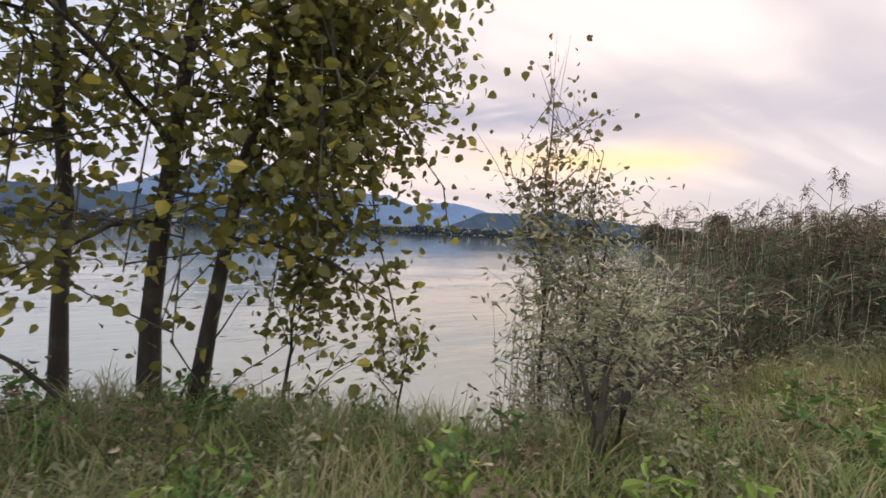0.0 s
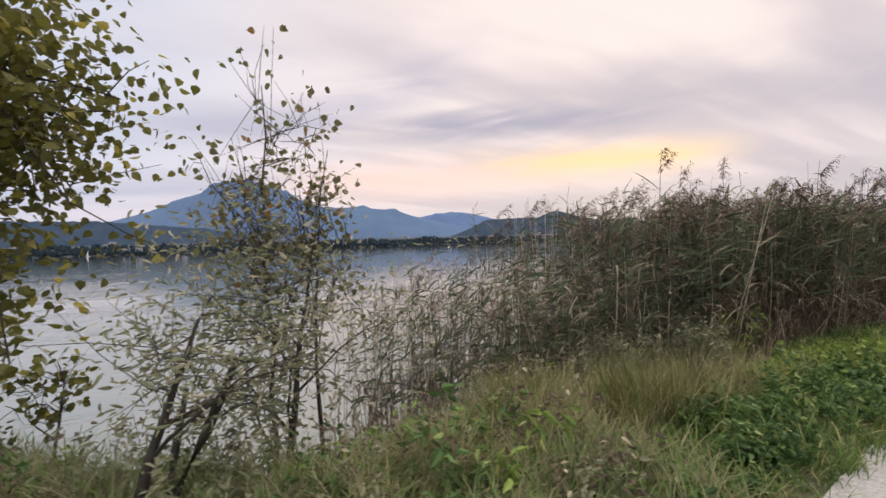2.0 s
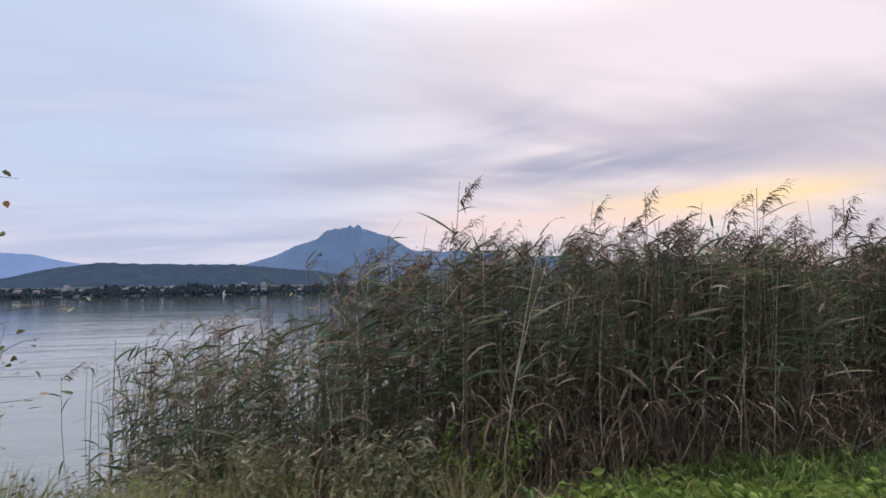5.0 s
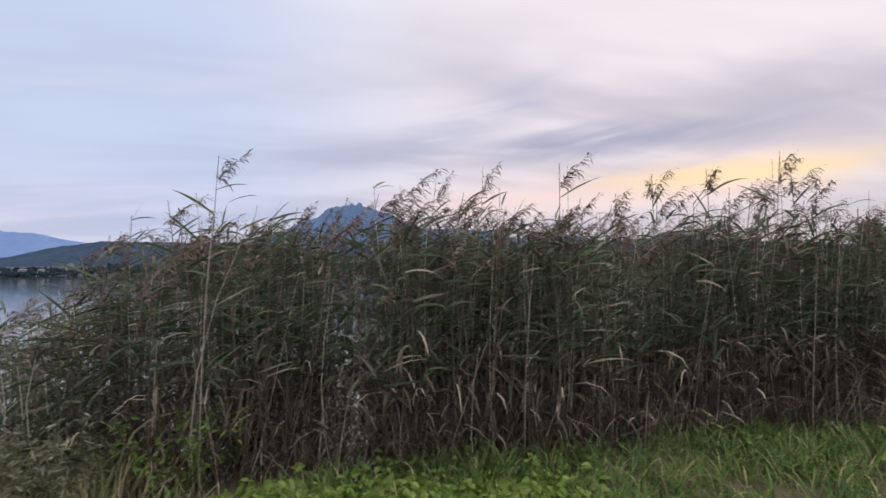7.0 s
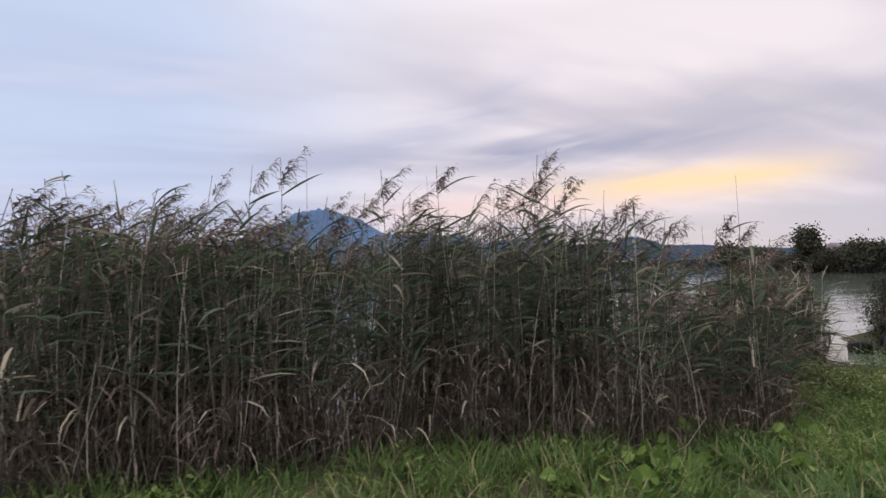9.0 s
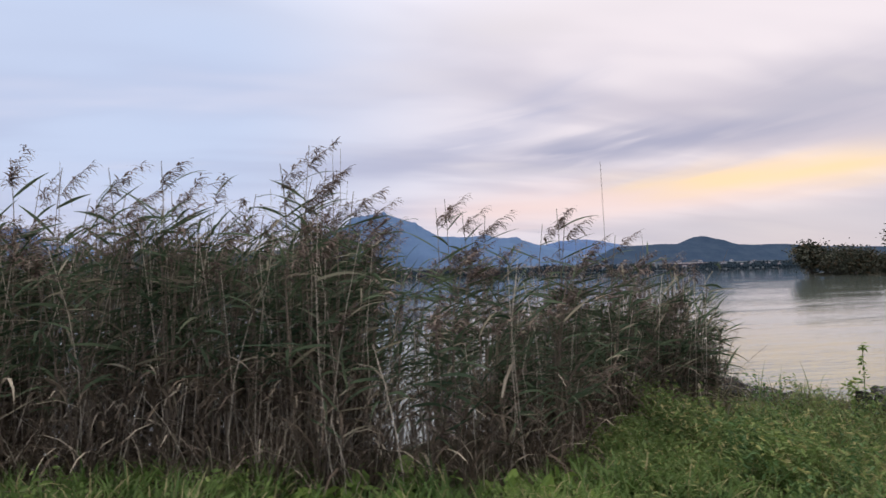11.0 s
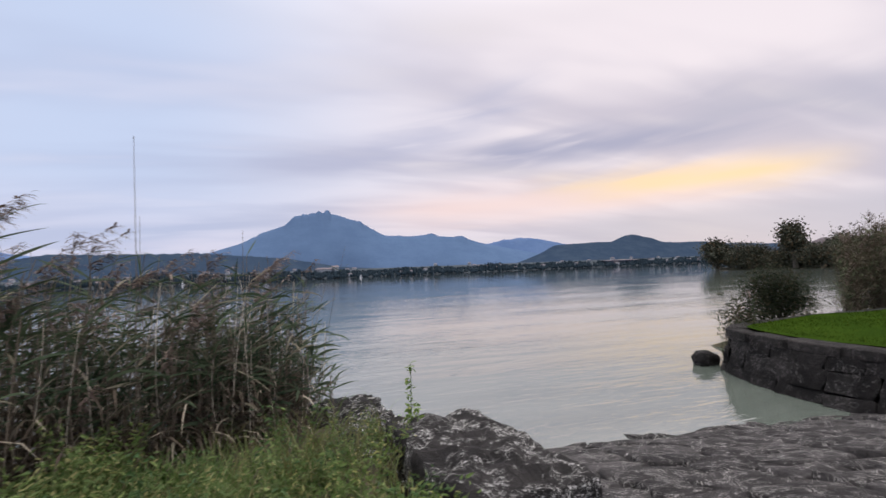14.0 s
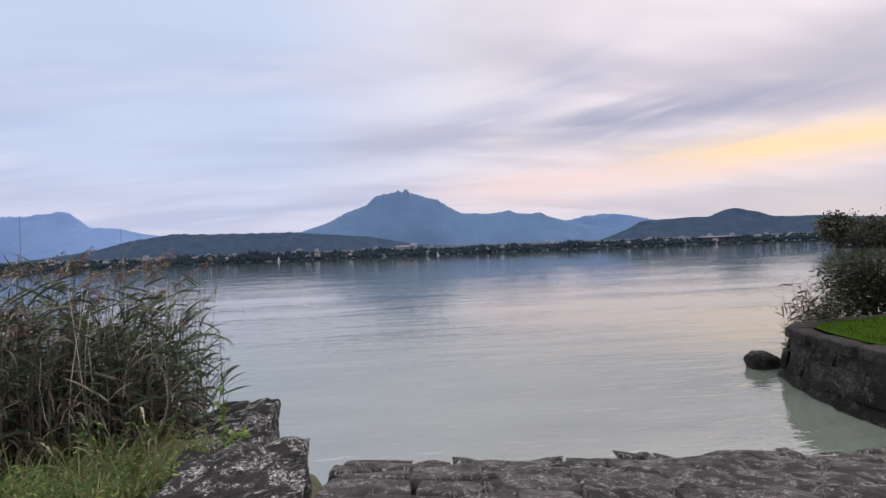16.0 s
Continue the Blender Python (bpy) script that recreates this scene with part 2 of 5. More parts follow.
def bark_material():
    mat, g = material("bark")
    pos = g.n("ShaderNodeNewGeometry").outputs["Position"]
    mp = g.n("ShaderNodeMapping", ins={"Vector": pos, "Scale": (22, 22, 4)}).outputs[0]
    a = g.noise(mp, 1.0, 5.0, 0.65)
    b = g.noise(pos, 3.0, 3.0)
    col = g.mix(a, (0.012, 0.010, 0.008), (0.055, 0.044, 0.036))
    col = g.mix(g.m("MULTIPLY", g.smooth(b, 0.5, 0.7), 0.5), col, (0.10, 0.11, 0.075))
    return finish(mat, g, col, 0.85, a, 0.7, 0.02)


def soil_material():
    mat, g = material("bank_soil")
    pos = g.n("ShaderNodeNewGeometry").outputs["Position"]
    a = g.noise(pos, 0.9, 5.0)
    b = g.noise(pos, 9.0, 5.0, 0.65)
    col = g.mix(g.smooth(a, 0.35, 0.65), (0.045, 0.055, 0.022), (0.085, 0.065, 0.04))
    col = g.mix(g.m("MULTIPLY", b, 0.6), col, (0.03, 0.028, 0.018))
    # distant ground turns to dark woodland tone, bluish from haze put into the colour
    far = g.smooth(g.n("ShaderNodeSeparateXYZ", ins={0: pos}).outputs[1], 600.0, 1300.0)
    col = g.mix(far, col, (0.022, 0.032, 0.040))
    return finish(mat, g, col, 0.95, b, 0.8, 0.05)


def gravel_material():
    mat, g = material("gravel")
    pos = g.n("ShaderNodeNewGeometry").outputs["Position"]
    v = g.n("ShaderNodeTexVoronoi", ins={"Vector": pos, "Scale": 70.0})
    a = g.noise(pos, 1.5, 4.0)
    col = g.mix(v.outputs["Color"], (0.17, 0.17, 0.175), (0.30, 0.295, 0.295))
    col = g.mix(g.m("MULTIPLY", g.smooth(a, 0.4, 0.7), 0.4), col, (0.22, 0.21, 0.19))
    return finish(mat, g, col, 0.9, v.outputs["Distance"], 0.6, 0.01)


def lawn_material():
    mat, g = material("lawn")
    pos = g.n("ShaderNodeNewGeometry").outputs["Position"]
    a = g.noise(pos, 0.8, 4.0)
    b = g.noise(pos, 40.0, 4.0, 0.7)
    col = g.mix(g.smooth(a, 0.3, 0.7), (0.015, 0.030, 0.003), (0.028, 0.050, 0.005))
    col = g.mix(g.m("MULTIPLY", b, 0.5), col, (0.04, 0.08, 0.015))
    return finish(mat, g, col, 1.0, b, 0.9, 0.03, spec=0.0)


def water_material():
    mat, g = material("lake_water")
    pos = g.n("ShaderNodeNewGeometry").outputs["Position"]
    ypos = g.n("ShaderNodeSeparateXYZ", ins={0: pos}).outputs[1]
    far = g.m("DIVIDE", 1.0, g.m("ADD", 1.0, g.m("MULTIPLY", ypos, 0.07)))
    m1 = g.n("ShaderNodeMapping", ins={"Vector": pos, "Rotation": (0, 0, radians(-9)), "Scale": (0.5, 2.2, 1)}).outputs[0]
    m2 = g.n("ShaderNodeMapping", ins={"Vector": pos, "Rotation": (0, 0, radians(13)), "Scale": (1.6, 7.0, 1)}).outputs[0]
    m3 = g.n("ShaderNodeMapping", ins={"Vector": pos, "Scale": (0.03, 0.16, 1)}).outputs[0]
    a = g.noise(m1, 1.0, 3.0, 0.5, 0.6)
    b = g.noise(m2, 1.0, 3.0, 0.5, 0.4)
    calm = g.smooth(g.noise(m3, 1.0, 3.0), 0.38, 0.62, 0.35, 1.0)
    m4 = g.n("ShaderNodeMapping", ins={"Vector": pos, "Rotation": (0, 0, radians(5)), "Scale": (0.16, 0.75, 1)}).outputs[0]
    swell = g.noise(m4, 1.0, 2.0, 0.5, 0.5)
    h = g.m("MULTIPLY", g.m("ADD", g.m("ADD", a, g.m("MULTIPLY", swell, 1.2)), g.m("MULTIPLY", b, 0.5)), calm)
    body = g.mix(g.smooth(g.noise(m1, 0.3, 3.0), 0.3, 0.7), (0.085, 0.102, 0.086), (0.110, 0.128, 0.109))
    bump = g.n("ShaderNodeBump", ins={"Height": h, "Strength": 1.0, "Distance": g.m("MULTIPLY", g.m("ADD", far, 0.025), 0.056)})
    under = g.n("ShaderNodeBsdfDiffuse", ins={"Color": body, "Normal": bump.outputs[0]})
    sheen = g.n("ShaderNodeBsdfGlossy", ins={"Color": (0.98, 0.97, 1.0), "Roughness": 0.03, "Normal": bump.outputs[0]})
    f = g.n("ShaderNodeFresnel", ins={"IOR": 3.1, "Normal": bump.outputs[0]}).outputs[0]
    mixed = g.n("ShaderNodeMixShader", ins={0: f, 1: under.outputs[0], 2: sheen.outputs[0]})
    g.n("ShaderNodeOutputMaterial", ins={0: mixed.outputs[0]})
    return mat


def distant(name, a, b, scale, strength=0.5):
    """Woods and rock kilometres away; the air's blue haze is painted into the colour."""
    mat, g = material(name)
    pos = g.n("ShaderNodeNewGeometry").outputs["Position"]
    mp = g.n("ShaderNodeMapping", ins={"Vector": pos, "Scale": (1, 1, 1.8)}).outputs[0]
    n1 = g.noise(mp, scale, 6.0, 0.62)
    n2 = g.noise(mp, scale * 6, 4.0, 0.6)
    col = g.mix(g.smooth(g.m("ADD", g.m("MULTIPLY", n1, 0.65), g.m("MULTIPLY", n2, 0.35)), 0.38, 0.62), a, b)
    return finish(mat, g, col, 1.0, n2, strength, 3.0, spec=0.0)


def plain(name, color, rough=0.6, grain=12.0, spread=0.25):
    mat, g = material(name)
    pos = g.n("ShaderNodeNewGeometry").outputs["Position"]
    n = g.noise(pos, grain, 4.0)
    col = g.mix(g.m("MULTIPLY", n, spread * 2), color, tuple(c * 0.5 for c in color))
    return finish(mat, g, col, rough, n, 0.2, 0.01)


M_BARK = bark_material()
M_SOIL = soil_material()
M_GRAVEL = gravel_material()
M_LAWN = lawn_material()
M_WATER = water_material()
# mountain colours carry the blue haze over the lake
M_MOUNT = distant("hazy_rock", (0.072, 0.114, 0.194), (0.082, 0.128, 0.212), 0.006, 0.2)
M_MOUNT_L = distant("hazy_far_mountain", (0.11, 0.17, 0.31), (0.13, 0.195, 0.335), 0.003)
M_RANGE = distant("hazy_range", (0.085, 0.135, 0.245), (0.105, 0.158, 0.27), 0.004)
# dark woods, with a bluish cast of haze mixed into the colour
M_HILL = distant("hazy_hill", (0.026, 0.042, 0.070), (0.036, 0.054, 0.080), 0.016, 0.25)
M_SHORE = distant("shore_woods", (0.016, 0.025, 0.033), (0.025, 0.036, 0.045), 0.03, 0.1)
M_HOUSE = plain("pale_plaster", (0.36, 0.38, 0.41), 0.8, 0.3)
M_ROOF = plain("dull_roof", (0.16, 0.13, 0.14), 0.8, 0.3)
M_HALL = plain("dark_hall", (0.06, 0.075, 0.13), 0.6, 0.1)
M_PANE = plain("dark_pane", (0.05, 0.06, 0.08), 0.2, 1.0)
M_SAIL = plain("white_sail", (0.6, 0.6, 0.61), 0.7, 1.0, 0.05)


# ------------------------------------------------------------------ mesh helpers
class Soup:
    """Collects arrays of vertices and quads or triangles."""

    def __init__(self):
        self.v, self.f, self.n = [], [], 0

    def add(self, verts, faces):
        verts = np.asarray(verts, float).reshape(-1, 3)
        self.v.append(verts)
        self.f.append(np.asarray(faces, int) + self.n)
        self.n += len(verts)

    def mesh(self, name, mat, smooth=True):
        v = np.concatenate(self.v)
        me = bpy.data.meshes.new(name)
        me.vertices.add(len(v))
        me.vertices.foreach_set("co", v.ravel())
        sizes = np.concatenate([np.full(len(f), f.shape[1]) for f in self.f])
        loops = np.concatenate([f.ravel() for f in self.f])
        me.loops.add(len(loops))
        me.loops.foreach_set("vertex_index", loops)
        me.polygons.add(len(sizes))
        me.polygons.foreach_set("loop_start", np.concatenate([[0], np.cumsum(sizes)[:-1]]))
        me.polygons.foreach_set("use_smooth", np.full(len(sizes), smooth))
        me.update(calc_edges=True)
        me.materials.append(mat)
        return me


def child(name, me, parent, label=""):
    ob = new(name, me)
    ob.parent = parent
    return tagged(ob, label) if label else ob


def empty(name, at, label, category, group="", kind=""):
    ob = new(name)
    ob.location = at
    ob.empty_display_size = 0.1
    return tagged(ob, label, category, group, kind)


def ribbons(soup, base, heading, tilt, length, width, bend, seg=4, twist=0.0, roll=0.0):
    """Blades: from base they rise at tilt from upright towards heading, and bend over by bend along the way."""
    n = len(base)
    s = np.linspace(0, 1, seg + 1)
    ang = tilt[:, None] + bend[:, None] * s[None, :] ** 1.4
    step = (length / seg)[:, None]
    out = np.concatenate([np.zeros((n, 1)), np.cumsum(np.sin((ang[:, 1:] + ang[:, :-1]) / 2) * step, 1)], 1)
    up = np.concatenate([np.zeros((n, 1)), np.cumsum(np.cos((ang[:, 1:] + ang[:, :-1]) / 2) * step, 1)], 1)
    hx, hy = np.cos(heading)[:, None], np.sin(heading)[:, None]
    mid = np.stack([base[:, None, 0] + hx * out, base[:, None, 1] + hy * out, base[:, None, 2] + up], -1)
    shape = np.minimum(1.0, 0.55 + 1.6 * s) * np.clip((1 - s) * 2.2, 0.04, 1) ** 0.8
    w = (width / 2)[:, None] * shape[None, :]
    tw = np.asarray(twist) * np.ones(n)
    sx, sy = -np.sin(heading + tw)[:, None], np.cos(heading + tw)[:, None]
    rl = (np.asarray(roll) * np.ones(n))[:, None]
    off = np.stack([sx * w * np.cos(rl), sy * w * np.cos(rl), w * np.sin(rl)], -1)
    verts = np.stack([mid - off, mid + off], 2)
    idx = np.arange(n * (seg + 1) * 2).reshape(n, seg + 1, 2)
    quads = np.stack([idx[:, :-1, 0], idx[:, :-1, 1], idx[:, 1:, 1], idx[:, 1:, 0]], -1).reshape(-1, 4)
    soup.add(verts, quads)
    return mid


def stalks(soup, base, top, radius, sag, seg=4, sides=3):
    """Thin stems from base to top, bowed sideways by sag (n,2)."""
    n = len(base)
    s = np.linspace(0, 1, seg + 1)
    mid = base[:, None, :] * (1 - s)[None, :, None] + top[:, None, :] * s[None, :, None]
    bow = (4 * s * (1 - s))[None, :, None]
    mid = mid.copy()
    mid[:, :, :2] += sag[:, None, :] * bow
    a = np.arange(sides) * 2 * np.pi / sides
    ring = np.stack([np.cos(a), np.sin(a), 0 * a], -1)
    r = radius[:, None] * (1 - 0.55 * s)[None, :]
    verts = mid[:, :, None, :] + r[:, :, None, None] * ring[None, None]
    idx = np.arange(n * (seg + 1) * sides).reshape(n, seg + 1, sides)
    nxt = np.roll(idx, -1, 2)
    quads = np.stack([idx[:, :-1], nxt[:, :-1], nxt[:, 1:], idx[:, 1:]], -1).reshape(-1, 4)
    soup.add(verts, quads)
    return mid


def tube(soup, pts, radii, sides=7):
    """A bent, tapering limb through pts."""
    pts = np.asarray(pts, float)
    k = len(pts)
    d = np.gradient(pts, axis=0)
    d /= np.linalg.norm(d, axis=1)[:, None] + 1e-9
    ref = np.where(np.abs(d[:, 2:3]) > 0.9, np.array([[1.0, 0, 0]]), np.array([[0, 0, 1.0]]))
    u = np.cross(d, ref)
    u /= np.linalg.norm(u, axis=1)[:, None] + 1e-9
    w = np.cross(d, u)
    a = np.arange(sides) * 2 * np.pi / sides
    verts = pts[:, None] + np.asarray(radii)[:, None, None] * (np.cos(a)[None, :, None] * u[:, None] + np.sin(a)[None, :, None] * w[:, None])
    idx = np.arange(k * sides).reshape(k, sides)
    nxt = np.roll(idx, -1, 1)
    soup.add(verts, np.stack([idx[:-1], nxt[:-1], nxt[1:], idx[1:]], -1).reshape(-1, 4))


def leaves(soup, at, rng, size, ratio=0.8, droop=0.5, fold=0.25):
    """Broad leaves: two halves folded on the midrib, pointing anywhere but mostly outwards and down."""
    n = len(at)
    size = size * rng.uniform(0.65, 1.25, n)
    az = rng.uniform(0, 2 * np.pi, n)
    el = rng.normal(-droop, 0.5, n)
    d = np.stack([np.cos(az) * np.cos(el), np.sin(az) * np.cos(el), np.sin(el)], -1)
    r = rng.normal(size=(n, 3))
    u = np.cross(d, r)
    u /= np.linalg.norm(u, axis=1)[:, None]
    w = np.cross(d, u)
    L, W = size[:, None], size[:, None] * ratio / 2
    f = fold * size[:, None]
    p = [at,
         at + d * L * 0.20 + u * W * 0.85 + w * f * 0.35, at + d * L * 0.55 + u * W * 0.80 + w * f * 0.35, at + d * L - w * f * 0.25,
         at + d * L * 0.55 - u * W * 0.80 + w * f * 0.35, at + d * L * 0.20 - u * W * 0.85 + w * f * 0.35, at + d * L * 0.42]
    verts = np.stack(p, 1)
    i = np.arange(n)[:, None] * 7
    tri = np.concatenate([i + np.array([[k, (k + 1) % 6, 6]]) for k in range(6)], 0)
    soup.add(verts, tri)


# ------------------------------------------------------------------ the lie of the land
def piece(v, xs, ys):
    return np.interp(v, xs, ys)


def ramp_height(x, y):
    return np.clip((8.62 - 0.13 * np.clip(x - 11.0, 0, 10) - y) * 0.263, -1.6, 1.58)


def crest(x):
    """Where the bank begins to fall to the lake."""
    return piece(x, (-60, -9, -7.8, -6.2, -4.6, -3.5, -1.5, 0, 6, 9.5, 11.5), (7.2, 7.0, 6.6, 5.25, 4.6, 4.85, 5.2, 5.3, 5.2, 5.7, 5.8))


def land(x, y):
    x, y = np.asarray(x, float), np.asarray(y, float)
    bank = np.clip(1.6 - (y - crest(x)) * 0.62, -2.2, 1.6)
    ramp = ramp_height(x, y) - 0.32
    f = np.clip((x - 10.95) / 0.1, 0, 1)
    z = bank * (1 - f) + np.minimum(bank * 0 + 1.6, ramp) * f
    inside = (x > 22.2) & (y < 10.7)
    z = np.where(inside, 1.0, z)
    z = np.where((x > 23.6) & (y >= 11.3), np.clip(0.5 - (y - 12.5) * 0.4, -2.2, 0.6), z)
    rb = np.clip((x - (123.6 + y * 0.165)) * 0.3, -2.2, 0.7)
    z = np.where((x > 100) & (y > 11.3) & (y < 121), np.maximum(rb, z), z)
    z = np.where(y > 1400, np.clip((y - 1400) * 0.2, -1, 30), z)
    return z


def ground():
    def axis(lo, a, b, step, hi):
        mid = np.arange(a, b + step / 2, step)
        left = a - np.geomspace(step, a - lo, 26)
        right = b + np.geomspace(step, hi - b, 26)
        return np.concatenate([left[::-1], mid, right])
    xs = axis(-4600, -13, 34, 0.25, 4600)
    ys = axis(-4600, -2, 14, 0.2, 4600)
    xs = np.unique(np.concatenate([xs, np.arange(122, 152, 2.0)]))
    ys = np.unique(np.concatenate([ys, np.arange(28, 128, 4.0), (1380, 1400, 1440, 1480, 1520, 1555, 1600)]))
    X, Y = np.meshgrid(xs, ys)
    Z = land(X, Y)
    near = (np.abs(X) < 60) & (np.abs(Y) < 40)
    bump = 0.04 * np.sin(X * 2.1 + np.sin(Y * 1.7)) * np.cos(Y * 2.6 + X * 0.4)
    Z = Z + np.where(near & (X < 10.9), bump, 0) * np.clip((np.abs(Y - path_mid(X) - 0.2) - 1.5) / 0.4, 0, 1)
    s = Soup()
    r, c = X.shape
    i = np.arange(r * c).reshape(r, c)
    s.add(np.stack([X, Y, Z], -1), np.stack([i[:-1, :-1], i[:-1, 1:], i[1:, 1:], i[1:, :-1]], -1).reshape(-1, 4))
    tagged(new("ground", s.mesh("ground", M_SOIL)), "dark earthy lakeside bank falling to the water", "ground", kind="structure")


def water():
    s = Soup()
    xs = np.concatenate([-np.geomspace(4600, 30, 14), np.linspace(-25, 40, 14), np.geomspace(60, 4600, 14)])
    ys = np.concatenate([np.linspace(4.0, 30, 14), np.geomspace(40, 1450, 16)])
    X, Y = np.meshgrid(xs, ys)
    r, c = X.shape
    i = np.arange(r * c).reshape(r, c)
    s.add(np.stack([X, Y, 0 * X], -1), np.stack([i[:-1, :-1], i[:-1, 1:], i[1:, 1:], i[1:, :-1]], -1).reshape(-1, 4))
    tagged(new("water", s.mesh("water", M_WATER)), "calm grey lake with fine ripples reflecting the evening sky", "lake", kind="structure")


def path_mid(x):
    return piece(x, (-60, -8, -5, -3.5, -1, 3.5, 8, 12.5, 60), (17, 2.7, 1.75, 1.45, 1.6, 1.2, 1.15, 1.6, 1.6))


def gravel_path():
    s = Soup()
    xs = np.arange(-30, 30.1, 0.3)
    rows = np.linspace(-1.4, 1.78, 12)
    X = xs[None, :] + 0 * rows[:, None]
    wob = 0.05 * np.sin(xs * 3.1) + 0.03 * np.sin(xs * 7.7)
    Y = path_mid(xs)[None, :] + rows[:, None] + wob[None, :] * (np.abs(rows[:, None]) / 1.9)
    Z = np.maximum(land(X, Y), 1.45) + 0.035 - 0.03 * (rows[:, None] / 1.9) ** 2
    i = np.arange(X.size).reshape(X.shape)
    s.add(np.stack([X, Y, Z], -1), np.stack([i[:-1, :-1], i[:-1, 1:], i[1:, 1:], i[1:, :-1]], -1).reshape(-1, 4))
    tagged(new("path", s.mesh("path", M_GRAVEL)), "pale grey gravel footpath along the shore", "path", kind="structure")


# ------------------------------------------------------------------ distance
def ridge(name, mat, label, prof_x, prof_z, dist, depth, rough, seed, kind="structure"):
    """A hill or mountain: a crest over the plan, falling to both sides with spurs."""
    rng = np.random.default_rng(seed)
    px, pz = np.array(prof_x) * dist, np.array(prof_z) * dist
    n, k = 420, 34
    xs = np.linspace(px[0], px[-1], n)
    top = np.interp(xs, px, pz)
    waves = sum(rng.uniform(0.4, 1) / f * np.sin(xs / (px[-1] - px[0]) * 6.28 * f + rng.uniform(0, 6.28)) for f in (9, 17, 31, 57, 90, 130, 190))
    crag = np.array([abs(noise.noise(Vector((a / dist * 55, seed * 1.7, 0)))) for a in xs]) - 0.25
    crag = crag + 0.5 * np.array([abs(noise.noise(Vector((a / dist * 120, seed * 2.3, 4)))) - 0.25 for a in xs])
    top = top + crag * rough * 7.0 * np.clip(top / top.max() - 0.45, 0, 1)
    top = np.maximum(top + waves * rough * np.clip(top / (top.max() + 1e-6), 0, 1), 1)
    v = np.linspace(-1, 1, k)
    spur = np.array([[noise.noise(Vector((a / dist * 14, b * 1.6, seed))) for a in xs] for b in v])
    fall = (1 - np.abs(v)) ** 0.85
    soft = np.convolve(np.pad(top, 20, "edge"), np.ones(41) / 41, "valid")
    low = np.clip(np.abs(v) * 4, 0, 1)[:, None]
    Z = (top[None, :] * (1 - low) + soft[None, :] * low) * fall[:, None] * (1 + 0.30 * spur * (np.abs(v)[:, None] > 0.02) * np.abs(v)[:, None] ** 0.5) - 2
    Y = dist + v[:, None] * depth + 0 * xs[None, :] + spur * depth * 0.12
    X = xs[None, :] + 0 * v[:, None]
    s = Soup()
    i = np.arange(X.size).reshape(X.shape)
    s.add(np.stack([X, Y, Z], -1), np.stack([i[:-1, :-1], i[:-1, 1:], i[1:, 1:], i[1:, :-1]], -1).reshape(-1, 4))
    tagged(new(name, s.mesh(name, mat)), label, "mountain" if "mountain" in name else "hill", kind=kind)


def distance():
    ridge("mountain", M_MOUNT, "haze-blue rocky mountain with a jagged twin summit across the lake",
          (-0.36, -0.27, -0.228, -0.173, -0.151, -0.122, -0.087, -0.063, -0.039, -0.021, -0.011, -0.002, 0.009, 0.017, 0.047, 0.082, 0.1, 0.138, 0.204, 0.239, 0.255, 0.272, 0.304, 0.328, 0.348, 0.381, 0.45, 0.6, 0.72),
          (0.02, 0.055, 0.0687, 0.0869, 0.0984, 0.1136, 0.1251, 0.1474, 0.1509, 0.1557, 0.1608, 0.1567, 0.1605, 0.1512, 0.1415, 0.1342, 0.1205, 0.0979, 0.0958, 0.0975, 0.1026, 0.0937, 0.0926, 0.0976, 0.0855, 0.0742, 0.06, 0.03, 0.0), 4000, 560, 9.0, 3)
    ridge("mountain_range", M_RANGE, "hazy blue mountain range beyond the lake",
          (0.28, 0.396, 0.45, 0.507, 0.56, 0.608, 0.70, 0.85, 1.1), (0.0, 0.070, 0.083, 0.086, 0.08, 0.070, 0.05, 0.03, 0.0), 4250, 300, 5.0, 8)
    ridge("mountain_far", M_MOUNT_L, "pale haze-blue flat-topped mountain far across the lake",
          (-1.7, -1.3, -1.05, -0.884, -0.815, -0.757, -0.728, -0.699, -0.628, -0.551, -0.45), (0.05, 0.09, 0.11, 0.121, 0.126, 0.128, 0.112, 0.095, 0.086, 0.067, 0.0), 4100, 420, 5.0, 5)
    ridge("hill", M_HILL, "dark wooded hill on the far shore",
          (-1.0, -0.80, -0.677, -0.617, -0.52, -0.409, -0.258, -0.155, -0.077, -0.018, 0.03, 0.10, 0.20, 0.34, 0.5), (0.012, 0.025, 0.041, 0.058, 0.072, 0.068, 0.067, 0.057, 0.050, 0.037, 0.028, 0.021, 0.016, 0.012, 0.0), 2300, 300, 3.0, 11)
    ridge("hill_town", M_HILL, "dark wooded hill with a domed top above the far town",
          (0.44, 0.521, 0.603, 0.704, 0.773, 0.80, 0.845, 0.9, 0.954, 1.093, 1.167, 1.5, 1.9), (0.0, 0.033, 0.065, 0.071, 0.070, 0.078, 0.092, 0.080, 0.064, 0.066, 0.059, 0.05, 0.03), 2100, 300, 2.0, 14)


